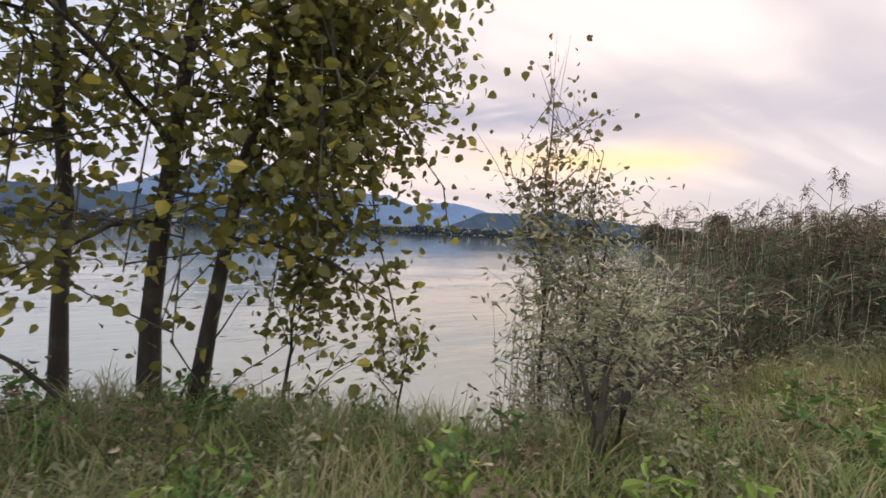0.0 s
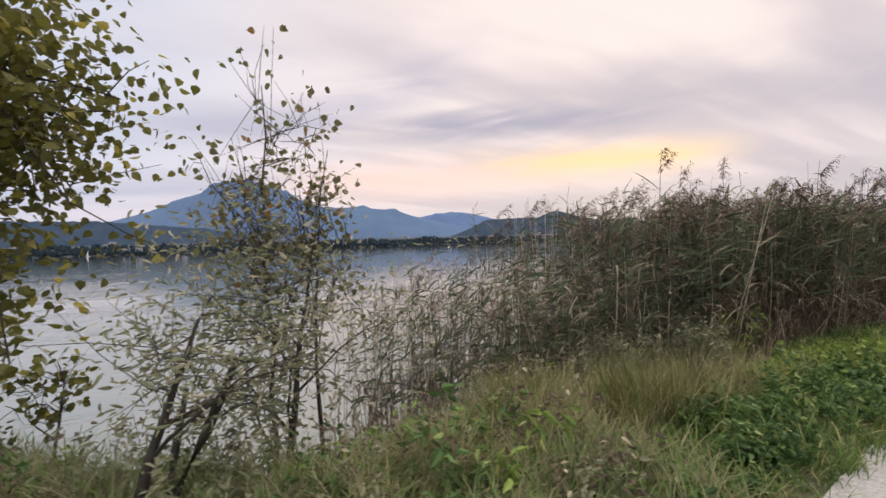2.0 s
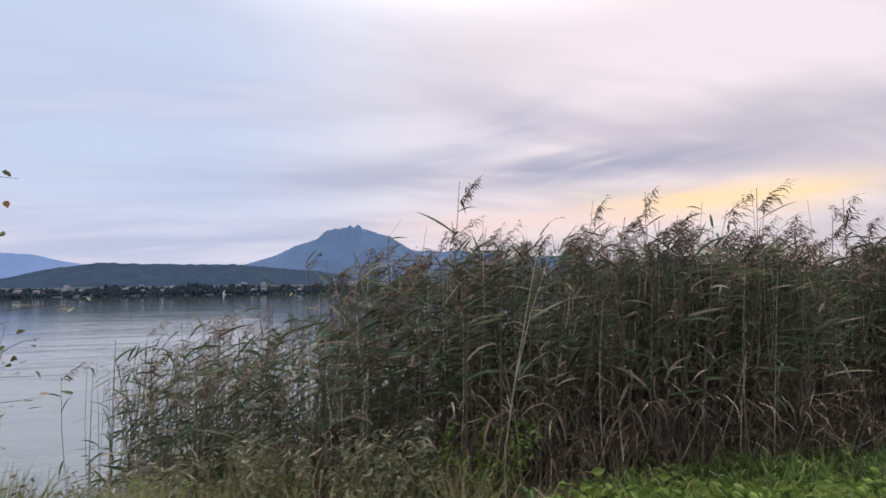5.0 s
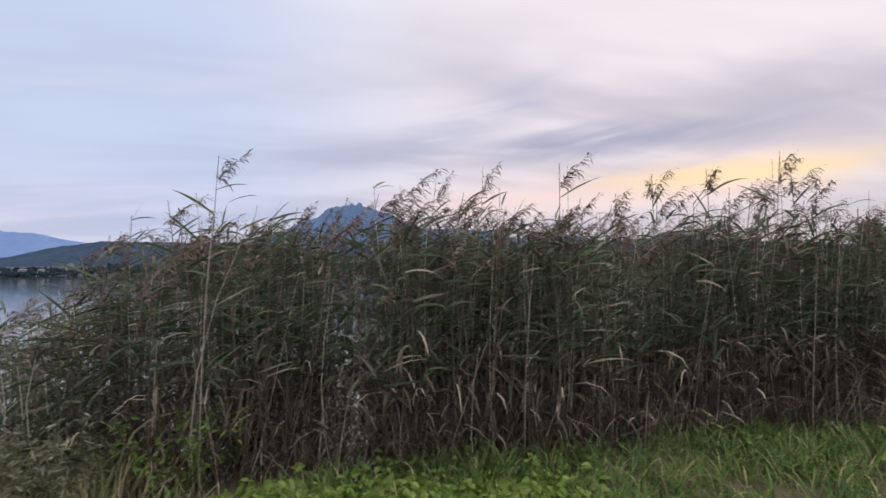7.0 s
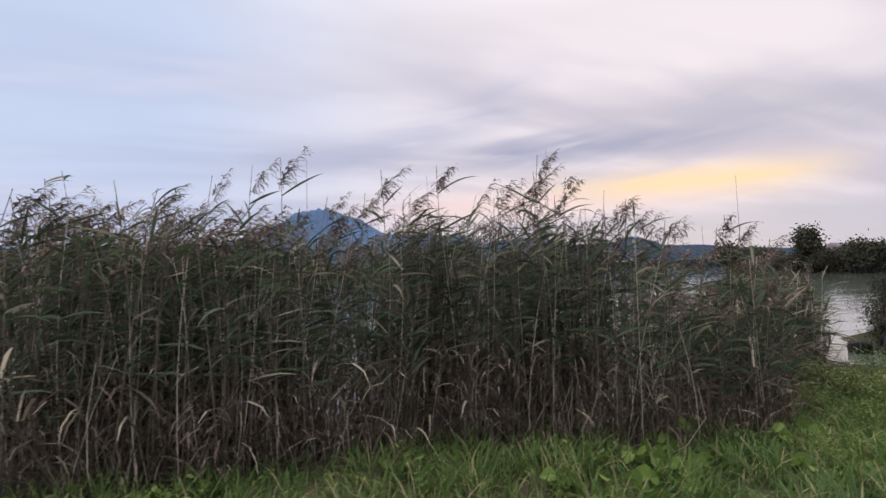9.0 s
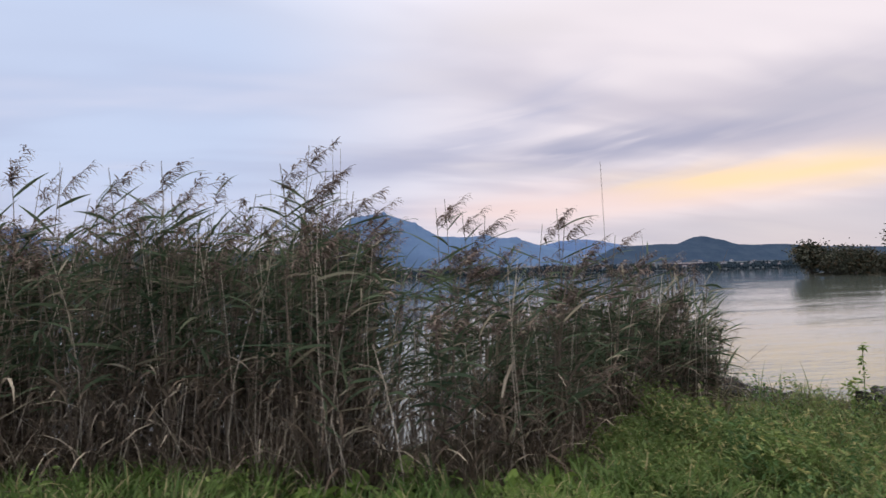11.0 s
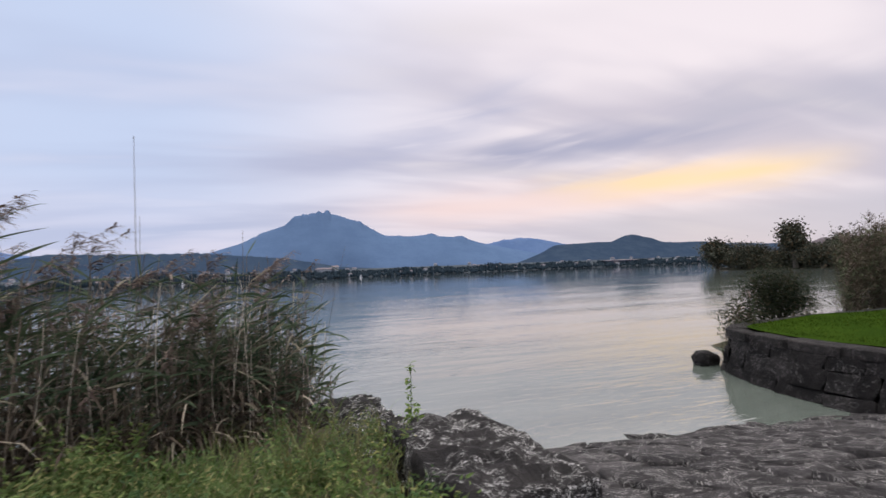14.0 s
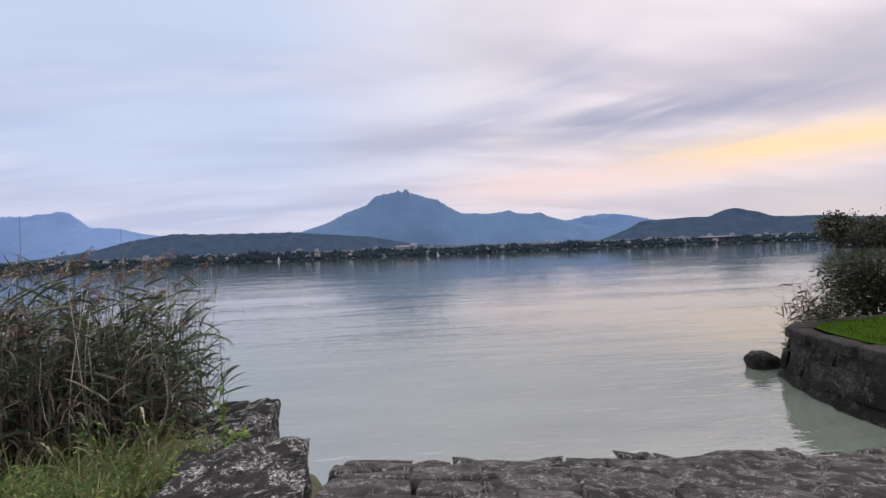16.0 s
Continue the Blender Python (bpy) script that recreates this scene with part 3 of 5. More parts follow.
def shore_woods():
    """The belt of trees along the far shore, many small clumps."""
    rng = np.random.default_rng(21)
    s = Soup()
    for k in range(3600):
        x = rng.uniform(-1.25, 1.3) * 1420
        y = rng.uniform(1426, 1500) if k % 4 else rng.uniform(1403, 1425)
        tall = max(0.0, noise.noise(Vector((x * 0.009, 4.0, 0))) + 0.25)
        hgt = rng.uniform(4, 9) + rng.uniform(4, 24) * tall * (1.3 if -0.62 < x / 1420 < -0.05 else 0.9)
        wid = rng.uniform(5, 15)
        a = np.linspace(0, 2 * np.pi, 7)[:-1]
        verts = []
        for lev, (zz, rr) in enumerate(((0, 0.8), (0.45, 1.0), (0.8, 0.7), (1.0, 0.12))):
            r = wid / 2 * rr * rng.uniform(0.7, 1.2, 6)
            verts.append(np.stack([x + np.cos(a) * r, y + np.sin(a) * r, np.clip((y - 1400) * 0.2, 0, 30) - 1 + hgt * zz * rng.uniform(0.9, 1.08, 6)], -1))
        idx = np.arange(24).reshape(4, 6)
        nxt = np.roll(idx, -1, 1)
        s.add(np.concatenate(verts), np.stack([idx[:-1], nxt[:-1], nxt[1:], idx[1:]], -1).reshape(-1, 4))
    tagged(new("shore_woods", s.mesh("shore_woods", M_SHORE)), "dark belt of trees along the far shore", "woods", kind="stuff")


def box(soup, x0, y0, z0, x1, y1, z1):
    v = [(x, y, z) for z in (z0, z1) for x, y in ((x0, y0), (x1, y0), (x1, y1), (x0, y1))]
    soup.add(v, [(0, 3, 2, 1), (4, 5, 6, 7), (0, 1, 5, 4), (1, 2, 6, 5), (2, 3, 7, 6), (3, 0, 4, 7)])


def house(name, at, w, d, h, roof, label, rows=2, cols=4, wall_mat=None, category="house"):
    ob = empty(name, at, label, category, "houses on the far shore")
    s = Soup()
    box(s, -w / 2, -d / 2, 0, w / 2, d / 2, h)
    child("wall", s.mesh("wall", wall_mat or M_HOUSE, False), ob)
    s = Soup()
    o = w * 0.04
    s.add([(-w / 2 - o, -d / 2 - o, h), (w / 2 + o, -d / 2 - o, h), (w / 2 + o, d / 2 + o, h), (-w / 2 - o, d / 2 + o, h),
           (-w / 2 + w * 0.1, 0, h + roof), (w / 2 - w * 0.1, 0, h + roof)],
          [(0, 1, 5, 4), (2, 3, 4, 5)])
    s.add([(-w / 2 - o, -d / 2 - o, h), (-w / 2 - o, d / 2 + o, h), (-w / 2 + w * 0.1, 0, h + roof), (w / 2 + o, -d / 2 - o, h), (w / 2 + o, d / 2 + o, h), (w / 2 - w * 0.1, 0, h + roof)],
          [(0, 2, 1), (3, 4, 5)])
    child("roof", s.mesh("roof", M_ROOF, False), ob)
    s = Soup()
    cw, rh = w / cols, h / rows
    box(s, -cw * 0.22, -0.12, 0, cw * 0.22, 0.0, rh * 0.5)
    pane = s.mesh("window", M_PANE, False)
    for i in range(cols):
        for j in range(rows):
            win = child("window", pane, ob)
            win.location = (-w / 2 + cw * (i + 0.5), -d / 2 - 0.02, rh * (j + 0.28))
    return ob


def far_town():
    rng = random.Random(5)
    spots = [(-0.74, 0.010), (-0.70, 0.008), (-0.66, 0.012), (-0.62, 0.009), (-0.58, 0.014), (-0.55, 0.012), (-0.47, 0.014), (-0.44, 0.020), (-0.40, 0.012),
             (-0.33, 0.018), (-0.25, 0.018), (-0.17, 0.016), (-0.12, 0.016), (0.18, 0.010), (0.24, 0.012), (0.48, 0.010), (0.56, 0.012), (0.60, 0.016),
             (0.66, 0.012), (0.70, 0.020), (0.90, 0.014), (0.93, 0.022), (0.96, 0.012), (1.0, 0.018), (1.04, 0.012), (1.08, 0.014)]
    spots += [(rng.uniform(-0.78, -0.05) if k < 16 else rng.uniform(0.05, 1.1), rng.uniform(0.008, 0.024)) for k in range(34)]
    for b, e in spots:
        y = 273 / (0.2 - e)
        w = rng.uniform(9, 17)
        base = 0.2 * (y - 1400)
        house("house", (b * y, y, base - 1.6), w, 10, rng.uniform(7, 11), 3, "small pale house among trees on the far shore")
    house("manor", (5, 1500, 17), 62, 20, 15, 5, "long pale building with rows of windows on the far shore", 3, 10, category="building")
    house("manor", (40, 1500, 17), 24, 20, 21, 6, "pale tower block beside the long building", 3, 4, category="building")
    house("hall", (0.797 * 1480, 1480, 11), 150, 40, 13, 3, "long dark flat-roofed hall on the far shore", 1, 14, M_HALL, "building")
    for b, h in ((-0.28, 11), (0.089, 9), (-0.735, 9)):
        y = 900
        boat = empty("sailboat", (b * y, y, 0), "small white sailing boat far out on the lake", "sailboat", "sailboats")
        s = Soup()
        s.add([(-3, -0.9, 0.9), (2.2, -0.9, 0.9), (3.8, 0, 1.1), (2.2, 0.9, 0.9), (-3, 0.9, 0.9), (-2.6, -0.5, -0.2), (2.0, -0.5, -0.2), (3.0, 0, -0.2), (2.0, 0.5, -0.2), (-2.6, 0.5, -0.2)],
              [(0, 1, 6, 5), (1, 2, 7, 6), (2, 3, 8, 7), (3, 4, 9, 8), (4, 0, 5, 9)])
        s.add([(-3, -0.9, 0.9), (2.2, -0.9, 0.9), (3.8, 0, 1.1), (2.2, 0.9, 0.9), (-3, 0.9, 0.9)], [(0, 1, 2, 3, 4)])
        child("hull", s.mesh("hull", M_SAIL, False), boat)
        s = Soup()
        tube(s, [(0.6, 0, 0.8), (0.6, 0, h)], [0.09, 0.05], 6)
        child("mast", s.mesh("mast", M_ROOF), boat)
        s = Soup()
        s.add([(0.5, 0, 1.8), (-2.8, 0.35, 1.9), (-1.0, 0.35, h * 0.55), (0.5, 0, h * 0.97)], [(0, 1, 2, 3)])
        s.add([(0.5, 0.06, 1.8), (-2.8, 0.41, 1.9), (-1.0, 0.41, h * 0.55), (0.5, 0.06, h * 0.97)], [(3, 2, 1, 0)])
        child("sail", s.mesh("sail", M_SAIL), boat)


# ------------------------------------------------------------------ trees
def grow(name, at, label, leaf_mat, seed, lean, height, r0, crown, count, size, ratio=0.8, limbs=14, category="tree", twig=0.006, spread=0.22, clear=0.25, droop=0.5):
    """A tree: a bent trunk, limbs that reach into the crown and leaves round their outer ends.
    crown: middle (relative) and half axes of the leaf mass."""
    rng = np.random.default_rng(seed)
    ob = empty(name, at, label, category)
    wood = Soup()
    k = 9
    s = np.linspace(0, 1, k)
    trunk = np.stack([lean[0] * s ** 1.2, lean[1] * s ** 1.2, height * s], -1)
    trunk[1:, :2] += np.cumsum(rng.normal(0, 0.032 * height / 4, (k - 1, 2)), 0)
    trunk[0, 2] -= 0.25
    tube(wood, trunk, r0 * (1.25 - 1.05 * s) * (1 + 0.25 * (s < 0.1)), 9)
    c, ax = np.array(crown[0]), np.array(crown[1])
    ends, twigs = [], Soup()
    for i in range(limbs):
        f = clear + (0.97 - clear) * (i + rng.uniform(0, 1)) / limbs
        p = np.array([np.interp(f, s, trunk[:, j]) for j in range(3)])
        for _ in range(40):
            q = rng.normal(size=3)
            q = c + ax * q / np.linalg.norm(q) * rng.uniform(0.35, 1.0)
            if q[2] > p[2] - 0.35 * ax[2]:
                break
        m1 = p * 0.6 + q * 0.4 + np.array([0, 0, 0.12 * np.linalg.norm(q - p)])
        pts = np.array([(1 - u) ** 2 * p + 2 * u * (1 - u) * m1 + u * u * q for u in np.linspace(0, 1, 7)])
        pts[1:] += rng.normal(0, 0.02, (6, 3))
        rr = r0 * (1.25 - 1.05 * f) * 0.5
        tube(wood, pts, np.linspace(rr, twig, 7), 6)
        for j in range(9):
            u = rng.uniform(0.3, 1.0)
            a = np.array([np.interp(u, np.linspace(0, 1, 7), pts[:, m]) for m in range(3)])
            b = a + rng.normal(size=3) * ax * 0.30 + np.array([0, 0, 0.05])
            mid = (a + b) / 2 + rng.normal(0, 0.03, 3)
            tube(twigs, [a, mid, b], [twig * 1.1, twig * 0.8, twig * 0.4], 4)
            ends += [mid, b, b, (mid + b) / 2]
        ends.append(q)
    ends = np.array(ends)
    pick = ends[rng.integers(0, len(ends), count)]
    at_leaf = pick + rng.normal(size=(count, 3)) * spread * np.array([1, 1, 0.8])
    lf = Soup()
    leaves(lf, at_leaf, rng, size, ratio, droop)
    child("trunk", wood.mesh("trunk", M_BARK), ob)
    tagged(child("twig_growth", twigs.mesh("twig_growth", M_BARK), ob), kind="stuff")
    child("crown", lf.mesh("crown", leaf_mat, False), ob)
    return ob


def near_trees():
    grow("tree", (-8.68, 7.18, 1.6), "leafy lakeside tree with a dark leaning trunk", M_TREELEAF, 31, (0.45, -0.2, 0), 6.2, 0.070,
         ((0.55, -0.5, 2.35), (1.7, 1.4, 1.75)), 3700, 0.088, 0.9, 20, spread=0.2)
    grow("tree", (-8.34, 7.05, 1.6), "leafy lakeside tree leaning over with long side limbs", M_TREELEAF, 32, (1.1, -0.5, 0), 5.4, 0.060,
         ((1.3, -0.85, 1.95), (1.0, 1.1, 1.45)), 5000, 0.088, 0.9, 20, spread=0.2)
    grow("tree", (-9.35, 7.4, 1.6), "slender upright lakeside tree with a straight dark trunk", M_TREELEAF, 33, (0.1, -0.1, 0), 6.8, 0.052,
         ((-0.3, -0.4, 2.5), (1.7, 1.4, 2.0)), 3500, 0.088, 0.9, 20, spread=0.2)
    grow("tree", (-11.6, 7.2, 1.6), "leafy lakeside tree at the edge of the group", M_TREELEAF, 34, (0.2, 0.0, 0), 6.8, 0.09,
         ((0.0, -0.3, 3.2), (1.6, 1.4, 2.8)), 5000, 0.088, 0.9, 16, spread=0.22)
    grow("sapling", (-7.62, 6.6, 1.55), "young tree with small yellow-green leaves under the big trees", M_TREELEAF, 35, (0.1, 0.0, 0), 1.5, 0.016,
         ((0.1, 0.0, 0.95), (0.6, 0.4, 0.5)), 420, 0.07, 0.85, 10, twig=0.003, spread=0.08)
    grow("sapling", (-6.75, 6.2, 1.5), "low young shoot with broad green leaves at the water", M_TREELEAF, 36, (0.1, 0.0, 0), 0.75, 0.012,
         ((0.0, 0.0, 0.5), (0.32, 0.3, 0.28)), 130, 0.07, 0.85, 7, twig=0.003, spread=0.06)
    grow("sapling", (-5.2, 6.25, 0.85), "thin young poplar with sparse small leaves and a tall tip", M_SAPLEAF, 37, (0.12, -0.05, 0), 3.8, 0.022,
         ((0.05, -0.05, 2.75), (0.7, 0.5, 1.0)), 520, 0.07, 0.9, 20, twig=0.0035, spread=0.09, clear=0.3)
    grow("sapling", (-4.75, 6.2, 0.85), "thin young poplar shoot with small leaves", M_SAPLEAF, 47, (0.2, -0.05, 0), 3.2, 0.018,
         ((0.15, -0.05, 2.3), (0.5, 0.4, 1.0)), 240, 0.065, 0.9, 12, twig=0.003, spread=0.08, clear=0.3)
    grow("willow_bush", (-5.15, 5.6, 1.1), "grey-green willow bush with fine narrow leaves", M_WILLOW, 38, (0.3, 0.1, 0), 2.1, 0.03,
         ((0.15, 0.05, 1.35), (1.25, 0.7, 1.1)), 1900, 0.085, 0.34, 16, "bush", 0.003, 0.11, 0.05, 0.2)
    grow("willow_bush", (-6.0, 4.75, 1.5), "low willow bush with a dark leaning stem", M_WILLOW, 39, (0.45, 0.15, 0), 1.35, 0.032,
         ((0.4, 0.1, 0.8), (0.85, 0.5, 0.7)), 1000, 0.07, 0.26, 8, "bush", 0.003, 0.10, 0.3, 0.2)


def bare_branches():
    """Leafless stems leaning over the water under the trees."""
    rng = np.random.default_rng(48)
    for a, b, r in (((-9.0, 7.0, 1.5), (-9.9, 6.9, 2.5), 0.025), ((-8.3, 7.0, 1.5), (-7.1, 6.9, 2.35), 0.008), ((-8.2, 6.9, 1.5), (-7.2, 6.6, 2.1), 0.007),
                    ((-8.5, 7.0, 1.5), (-7.9, 6.8, 2.6), 0.014), ((-7.7, 6.7, 1.4), (-6.9, 6.6, 2.0), 0.006), ((-7.5, 6.6, 1.4), (-7.1, 6.5, 2.2), 0.007)):
        a, b = np.array(a), np.array(b)
        mid = (a + b) / 2 + np.array([0, 0, 0.12])
        pts = np.array([(1 - u) ** 2 * a + 2 * u * (1 - u) * mid + u * u * b for u in np.linspace(0, 1, 7)]) + rng.normal(0, 0.01, (7, 3))
        one = Soup()
        tube(one, pts, np.linspace(r, r * 0.3, 7), 6)
        tagged(new("bare_branch", one.mesh("bare_branch", M_BARK)), "thin leafless branch leaning over the water", "branch", "bare branches on the bank")
    stump = empty("dead_stem", (-5.85, 4.72, 1.5), "dark forked dead stem leaning on the bank", "stump")
    for b, r in (((0.42, 0.2, 0.95), 0.04), ((0.12, 0.42, 0.75), 0.03)):
        one = Soup()
        tube(one, np.array([(-0.02, 0, -0.2), (0.05, 0.02, 0.2), (b[0] * 0.6, b[1] * 0.6, b[2] * 0.6), b]), np.array([r * 1.2, r, r * 0.85, r * 0.5]), 8)
        child("stem", one.mesh("stem", M_BARK), stump)


def far_bank():
    def stand(x, y, z, turn, size):
        return pose(11 + (x - 11) * 1.8, 1.5 + (y - 1.5) * 1.8, z, 0, 0, turn) @ Matrix.Scale(size * 1.8, 4)

    low = grow("far_tree", (0, 0, 0), "round dark tree on the opposite bank", M_FARLEAF, 51, (0, 0, 0), 5.0, 0.25, ((0, 0, 2.7), (2.4, 2.0, 1.9)), 3800, 0.42, 0.8, 16, twig=0.03, spread=0.6)
    low.matrix_basis = stand(84, 66, 0.6, 0, 1)
    tall = grow("far_tree", (0, 0, 0), "tall dark round-crowned tree on the opposite bank", M_FARLEAF, 52, (0, 0, 0), 6.4, 0.3, ((0, 0, 4.9), (1.5, 1.5, 1.9)), 3800, 0.36, 0.8, 16, twig=0.03, spread=0.5)
    tall.matrix_basis = stand(81.5, 50, 0.6, 0, 1)
    rng = random.Random(8)
    kinds = [grow("far_bush", (0, 0, 0), "dark shrubby tree on the opposite bank", M_FARLEAF, 53 + i, (0, 0, 0), 3.2, 0.15, ((0, 0, 2.2), (3.0, 2.4, 2.2)), 4200, 0.30, 0.8, 12, twig=0.03, spread=0.5) for i in range(2)]
    spots = []
    for k in range(26):
        f = k / 25
        spots.append((84.5 + 5 * rng.random() - 6 * f, 64 - 36 * f))
    for k, (x, y) in reversed(list(enumerate(spots))):
        m = stand(x - 0.6, y, 0.2, rng.uniform(0, 360), rng.uniform(0.6, 1.1))
        if k < 2:
            kinds[k].matrix_basis = m
        else:
            copy_thing(kinds[k % 2], m @ Matrix.Diagonal((*(1 / v for v in kinds[k % 2].scale), 1)))
    for x, y in ((222, 131), (230, 117)):
        house("bank_house", (x, y, 1), 15, 12, 7.2, 3.2, "pale house behind the trees of the opposite bank", 2, 3)


# ------------------------------------------------------------------ reeds
def reed_front(x):
    return piece(x, (-4.7, -3.2, -1.3, 0, 4.6, 5.4, 6.2, 7, 7.8, 8.5, 9.6, 10.1), (6.6, 5.75, 5.15, 5.05, 5.0, 4.75, 4.35, 4.25, 4.55, 5.1, 5.45, 5.65))


def reed_back(x):
    return piece(x, (-4.7, -3, -0.5, 1, 6, 9, 10.4), (8.0, 8.3, 8.2, 8.0, 7.5, 6.95, 6.75))


def reed_top(x, y=5.4):
    """Height of the bed; its low outer edge runs slantwise out into the lake."""
    e = x + 0.45 * np.clip(np.asarray(y, float) - 5.4, 0, 2.6) * (np.asarray(x) < 1)
    return piece(e, (-4.5, -3.5, -2.5, -1.5, -0.95, -0.5, 0, 6.0, 6.6, 7.3, 8.2, 10.1), (1.7, 2.1, 2.4, 2.62, 2.85, 3.3, 3.4, 3.35, 2.85, 2.75, 2.8, 2.55))


def plume_into(soup, top, rng, size, lean):
    """A drooping seed head: short hanging strands along a bent tip, swept to one side."""
    n = 52
    u = rng.uniform(0, 1, n)
    base = top[None, :] + np.stack([lean[0] * u ** 1.3, lean[1] * u ** 1.3, -0.0 * u], -1) * size + np.stack([0 * u, 0 * u, -size * (1 - u) * 0.75 + size * 0.1], -1)
    head = np.arctan2(lean[1], lean[0]) + rng.normal(0, 0.8, n)
    ribbons(soup, base, head, rng.uniform(0.9, 1.7, n), size * rng.uniform(0.22, 0.52, n) * (1.15 - 0.5 * u), np.full(n, 0.013) * rng.uniform(0.7, 1.4, n), rng.uniform(0.5, 1.5, n), 3, rng.uniform(-1, 1, n))


def reed_stand(name, label, xs, ys, base, top, seed, leaf_n=8, plume_share=0.2, thick=1.0, mats=(M_REED_STEM, M_REED_LEAF, M_REED_DRY)):
    """A dense stand of reeds as one mass: stems, green leaves, withered leaves, seed heads."""
    rng = np.random.default_rng(seed)
    n = len(xs)
    ob = empty(name, (0, 0, 0), label, "reeds", kind="stuff")
    foot = np.stack([xs, ys, base - 0.1], -1)
    hgt = top - base
    tip = foot.copy()
    tip[:, 0] += rng.normal(0.02, 0.10, n) * hgt
    tip[:, 1] += rng.normal(0, 0.10, n) * hgt
    tip[:, 2] = top
    sag = rng.normal(0, 0.05, (n, 2))
    s = Soup()
    stalks(s, foot, tip, 0.0055 * thick * rng.uniform(0.7, 1.35, n), sag, 4)
    # broken, leaning stalks low down
    m = n // 4
    j = rng.integers(0, n, m)
    b = foot[j] + rng.normal(0, 0.06, (m, 3)) * np.array([1, 1, 0])
    t = b + np.stack([rng.normal(0, 0.4, m), rng.normal(-0.1, 0.25, m), rng.uniform(0.4, 1.2, m)], -1)
    stalks(s, b, t, 0.005 * thick * rng.uniform(0.6, 1.2, m), rng.normal(0, 0.06, (m, 2)), 3)
    child("stems", s.mesh("stems", mats[0]), ob, "brown reed stems")
    # green leaves in the upper part
    s = Soup()
    k = n * leaf_n
    j = np.repeat(np.arange(n), leaf_n)
    f = rng.uniform(0.34, 1.0, k) ** 0.85
    at = foot[j] * (1 - f)[:, None] + tip[j] * f[:, None]
    at[:, :2] += sag[j] * (4 * f * (1 - f))[:, None]
    head = np.where(rng.random(k) < 0.55, rng.normal(0.05, 0.6, k), rng.uniform(0, 6.28, k))
    ribbons(s, at, head, rng.uniform(0.5, 1.5, k), rng.uniform(0.20, 0.45, k) * (1.1 - 0.3 * f), 0.021 * thick * rng.uniform(0.55, 1.35, k), rng.uniform(0.1, 1.3, k), 5, rng.normal(0, 0.5, k), rng.normal(0, 0.6, k))
    child("leaves", s.mesh("leaves", mats[1]), ob, "grey-green reed leaves")
    # withered leaves hanging in the lower part
    s = Soup()
    k = n * 4
    j = rng.integers(0, n, k)
    f = rng.uniform(0.06, 0.5, k)
    at = foot[j] * (1 - f)[:, None] + tip[j] * f[:, None]
    ribbons(s, at, rng.uniform(0, 6.28, k), rng.uniform(0.3, 1.1, k), rng.uniform(0.25, 0.6, k), 0.019 * thick * rng.uniform(0.6, 1.3, k), rng.uniform(1.0, 2.4, k), 4, rng.normal(0, 0.7, k))
    child("dry_leaves", s.mesh("dry_leaves", mats[2]), ob, "withered brown reed leaves")
    s = Soup()
    for i in np.flatnonzero(rng.random(n) < plume_share):
        plume_into(s, tip[i] + np.array([0, 0, 0.1]), rng, rng.uniform(0.2, 0.34), (rng.normal(0.6, 0.35), rng.normal(0, 0.35)))
    if s.n:
        child("plumes", s.mesh("plumes", M_PLUME), ob, "brown drooping seed heads")
    return ob


def single_reed(seed, height, heads=True):
    """One tall reed with its own leaves and seed head."""
    rng = np.random.default_rng(seed)
    ob = empty("reed", (0, 0, 0), "tall flowering reed with a brown drooping seed head", "reed", "tall reeds of the bed")
    foot, tip = np.array([[0, 0, -0.15]]), np.array([[0.10 * height * rng.uniform(0.2, 0.8), rng.normal(0, 0.04), height]])
    sag = rng.normal(0, 0.05, (1, 2))
    s = Soup()
    stalks(s, foot, tip, np.array([0.0068]), sag, 8, 5)
    child("stem", s.mesh("stem", M_REED_STEM), ob)
    for k in range(8):
        f = 0.38 + 0.55 * (k + rng.uniform(0, 0.7)) / 8
        at = foot * (1 - f) + tip * f
        at[:, :2] += sag * 4 * f * (1 - f)
        s = Soup()
        h = rng.normal(0.0, 0.6) if k % 3 else rng.normal(3.1, 0.6)
        ribbons(s, at, np.array([h]), np.array([rng.uniform(0.7, 1.35)]), np.array([rng.uniform(0.26, 0.46)]), np.array([rng.uniform(0.022, 0.034)]), np.array([rng.uniform(0.1, 0.8)]), 6, rng.normal(0, 0.4), rng.choice((-1, 1)) * rng.uniform(0.4, 1.2))
        child("leaf", s.mesh("leaf", M_REED_LEAF), ob)
    if heads:
        s = Soup()
        plume_into(s, tip[0] + np.array([0, 0, 0.02]), rng, rng.uniform(0.30, 0.40), (0.7, rng.normal(0, 0.2)))
        plume_into(s, tip[0] + np.array([0, 0, -0.06]), rng, 0.26, (0.5, rng.normal(0, 0.3)))
        child("plume", s.mesh("plume", M_PLUME), ob)
    return ob


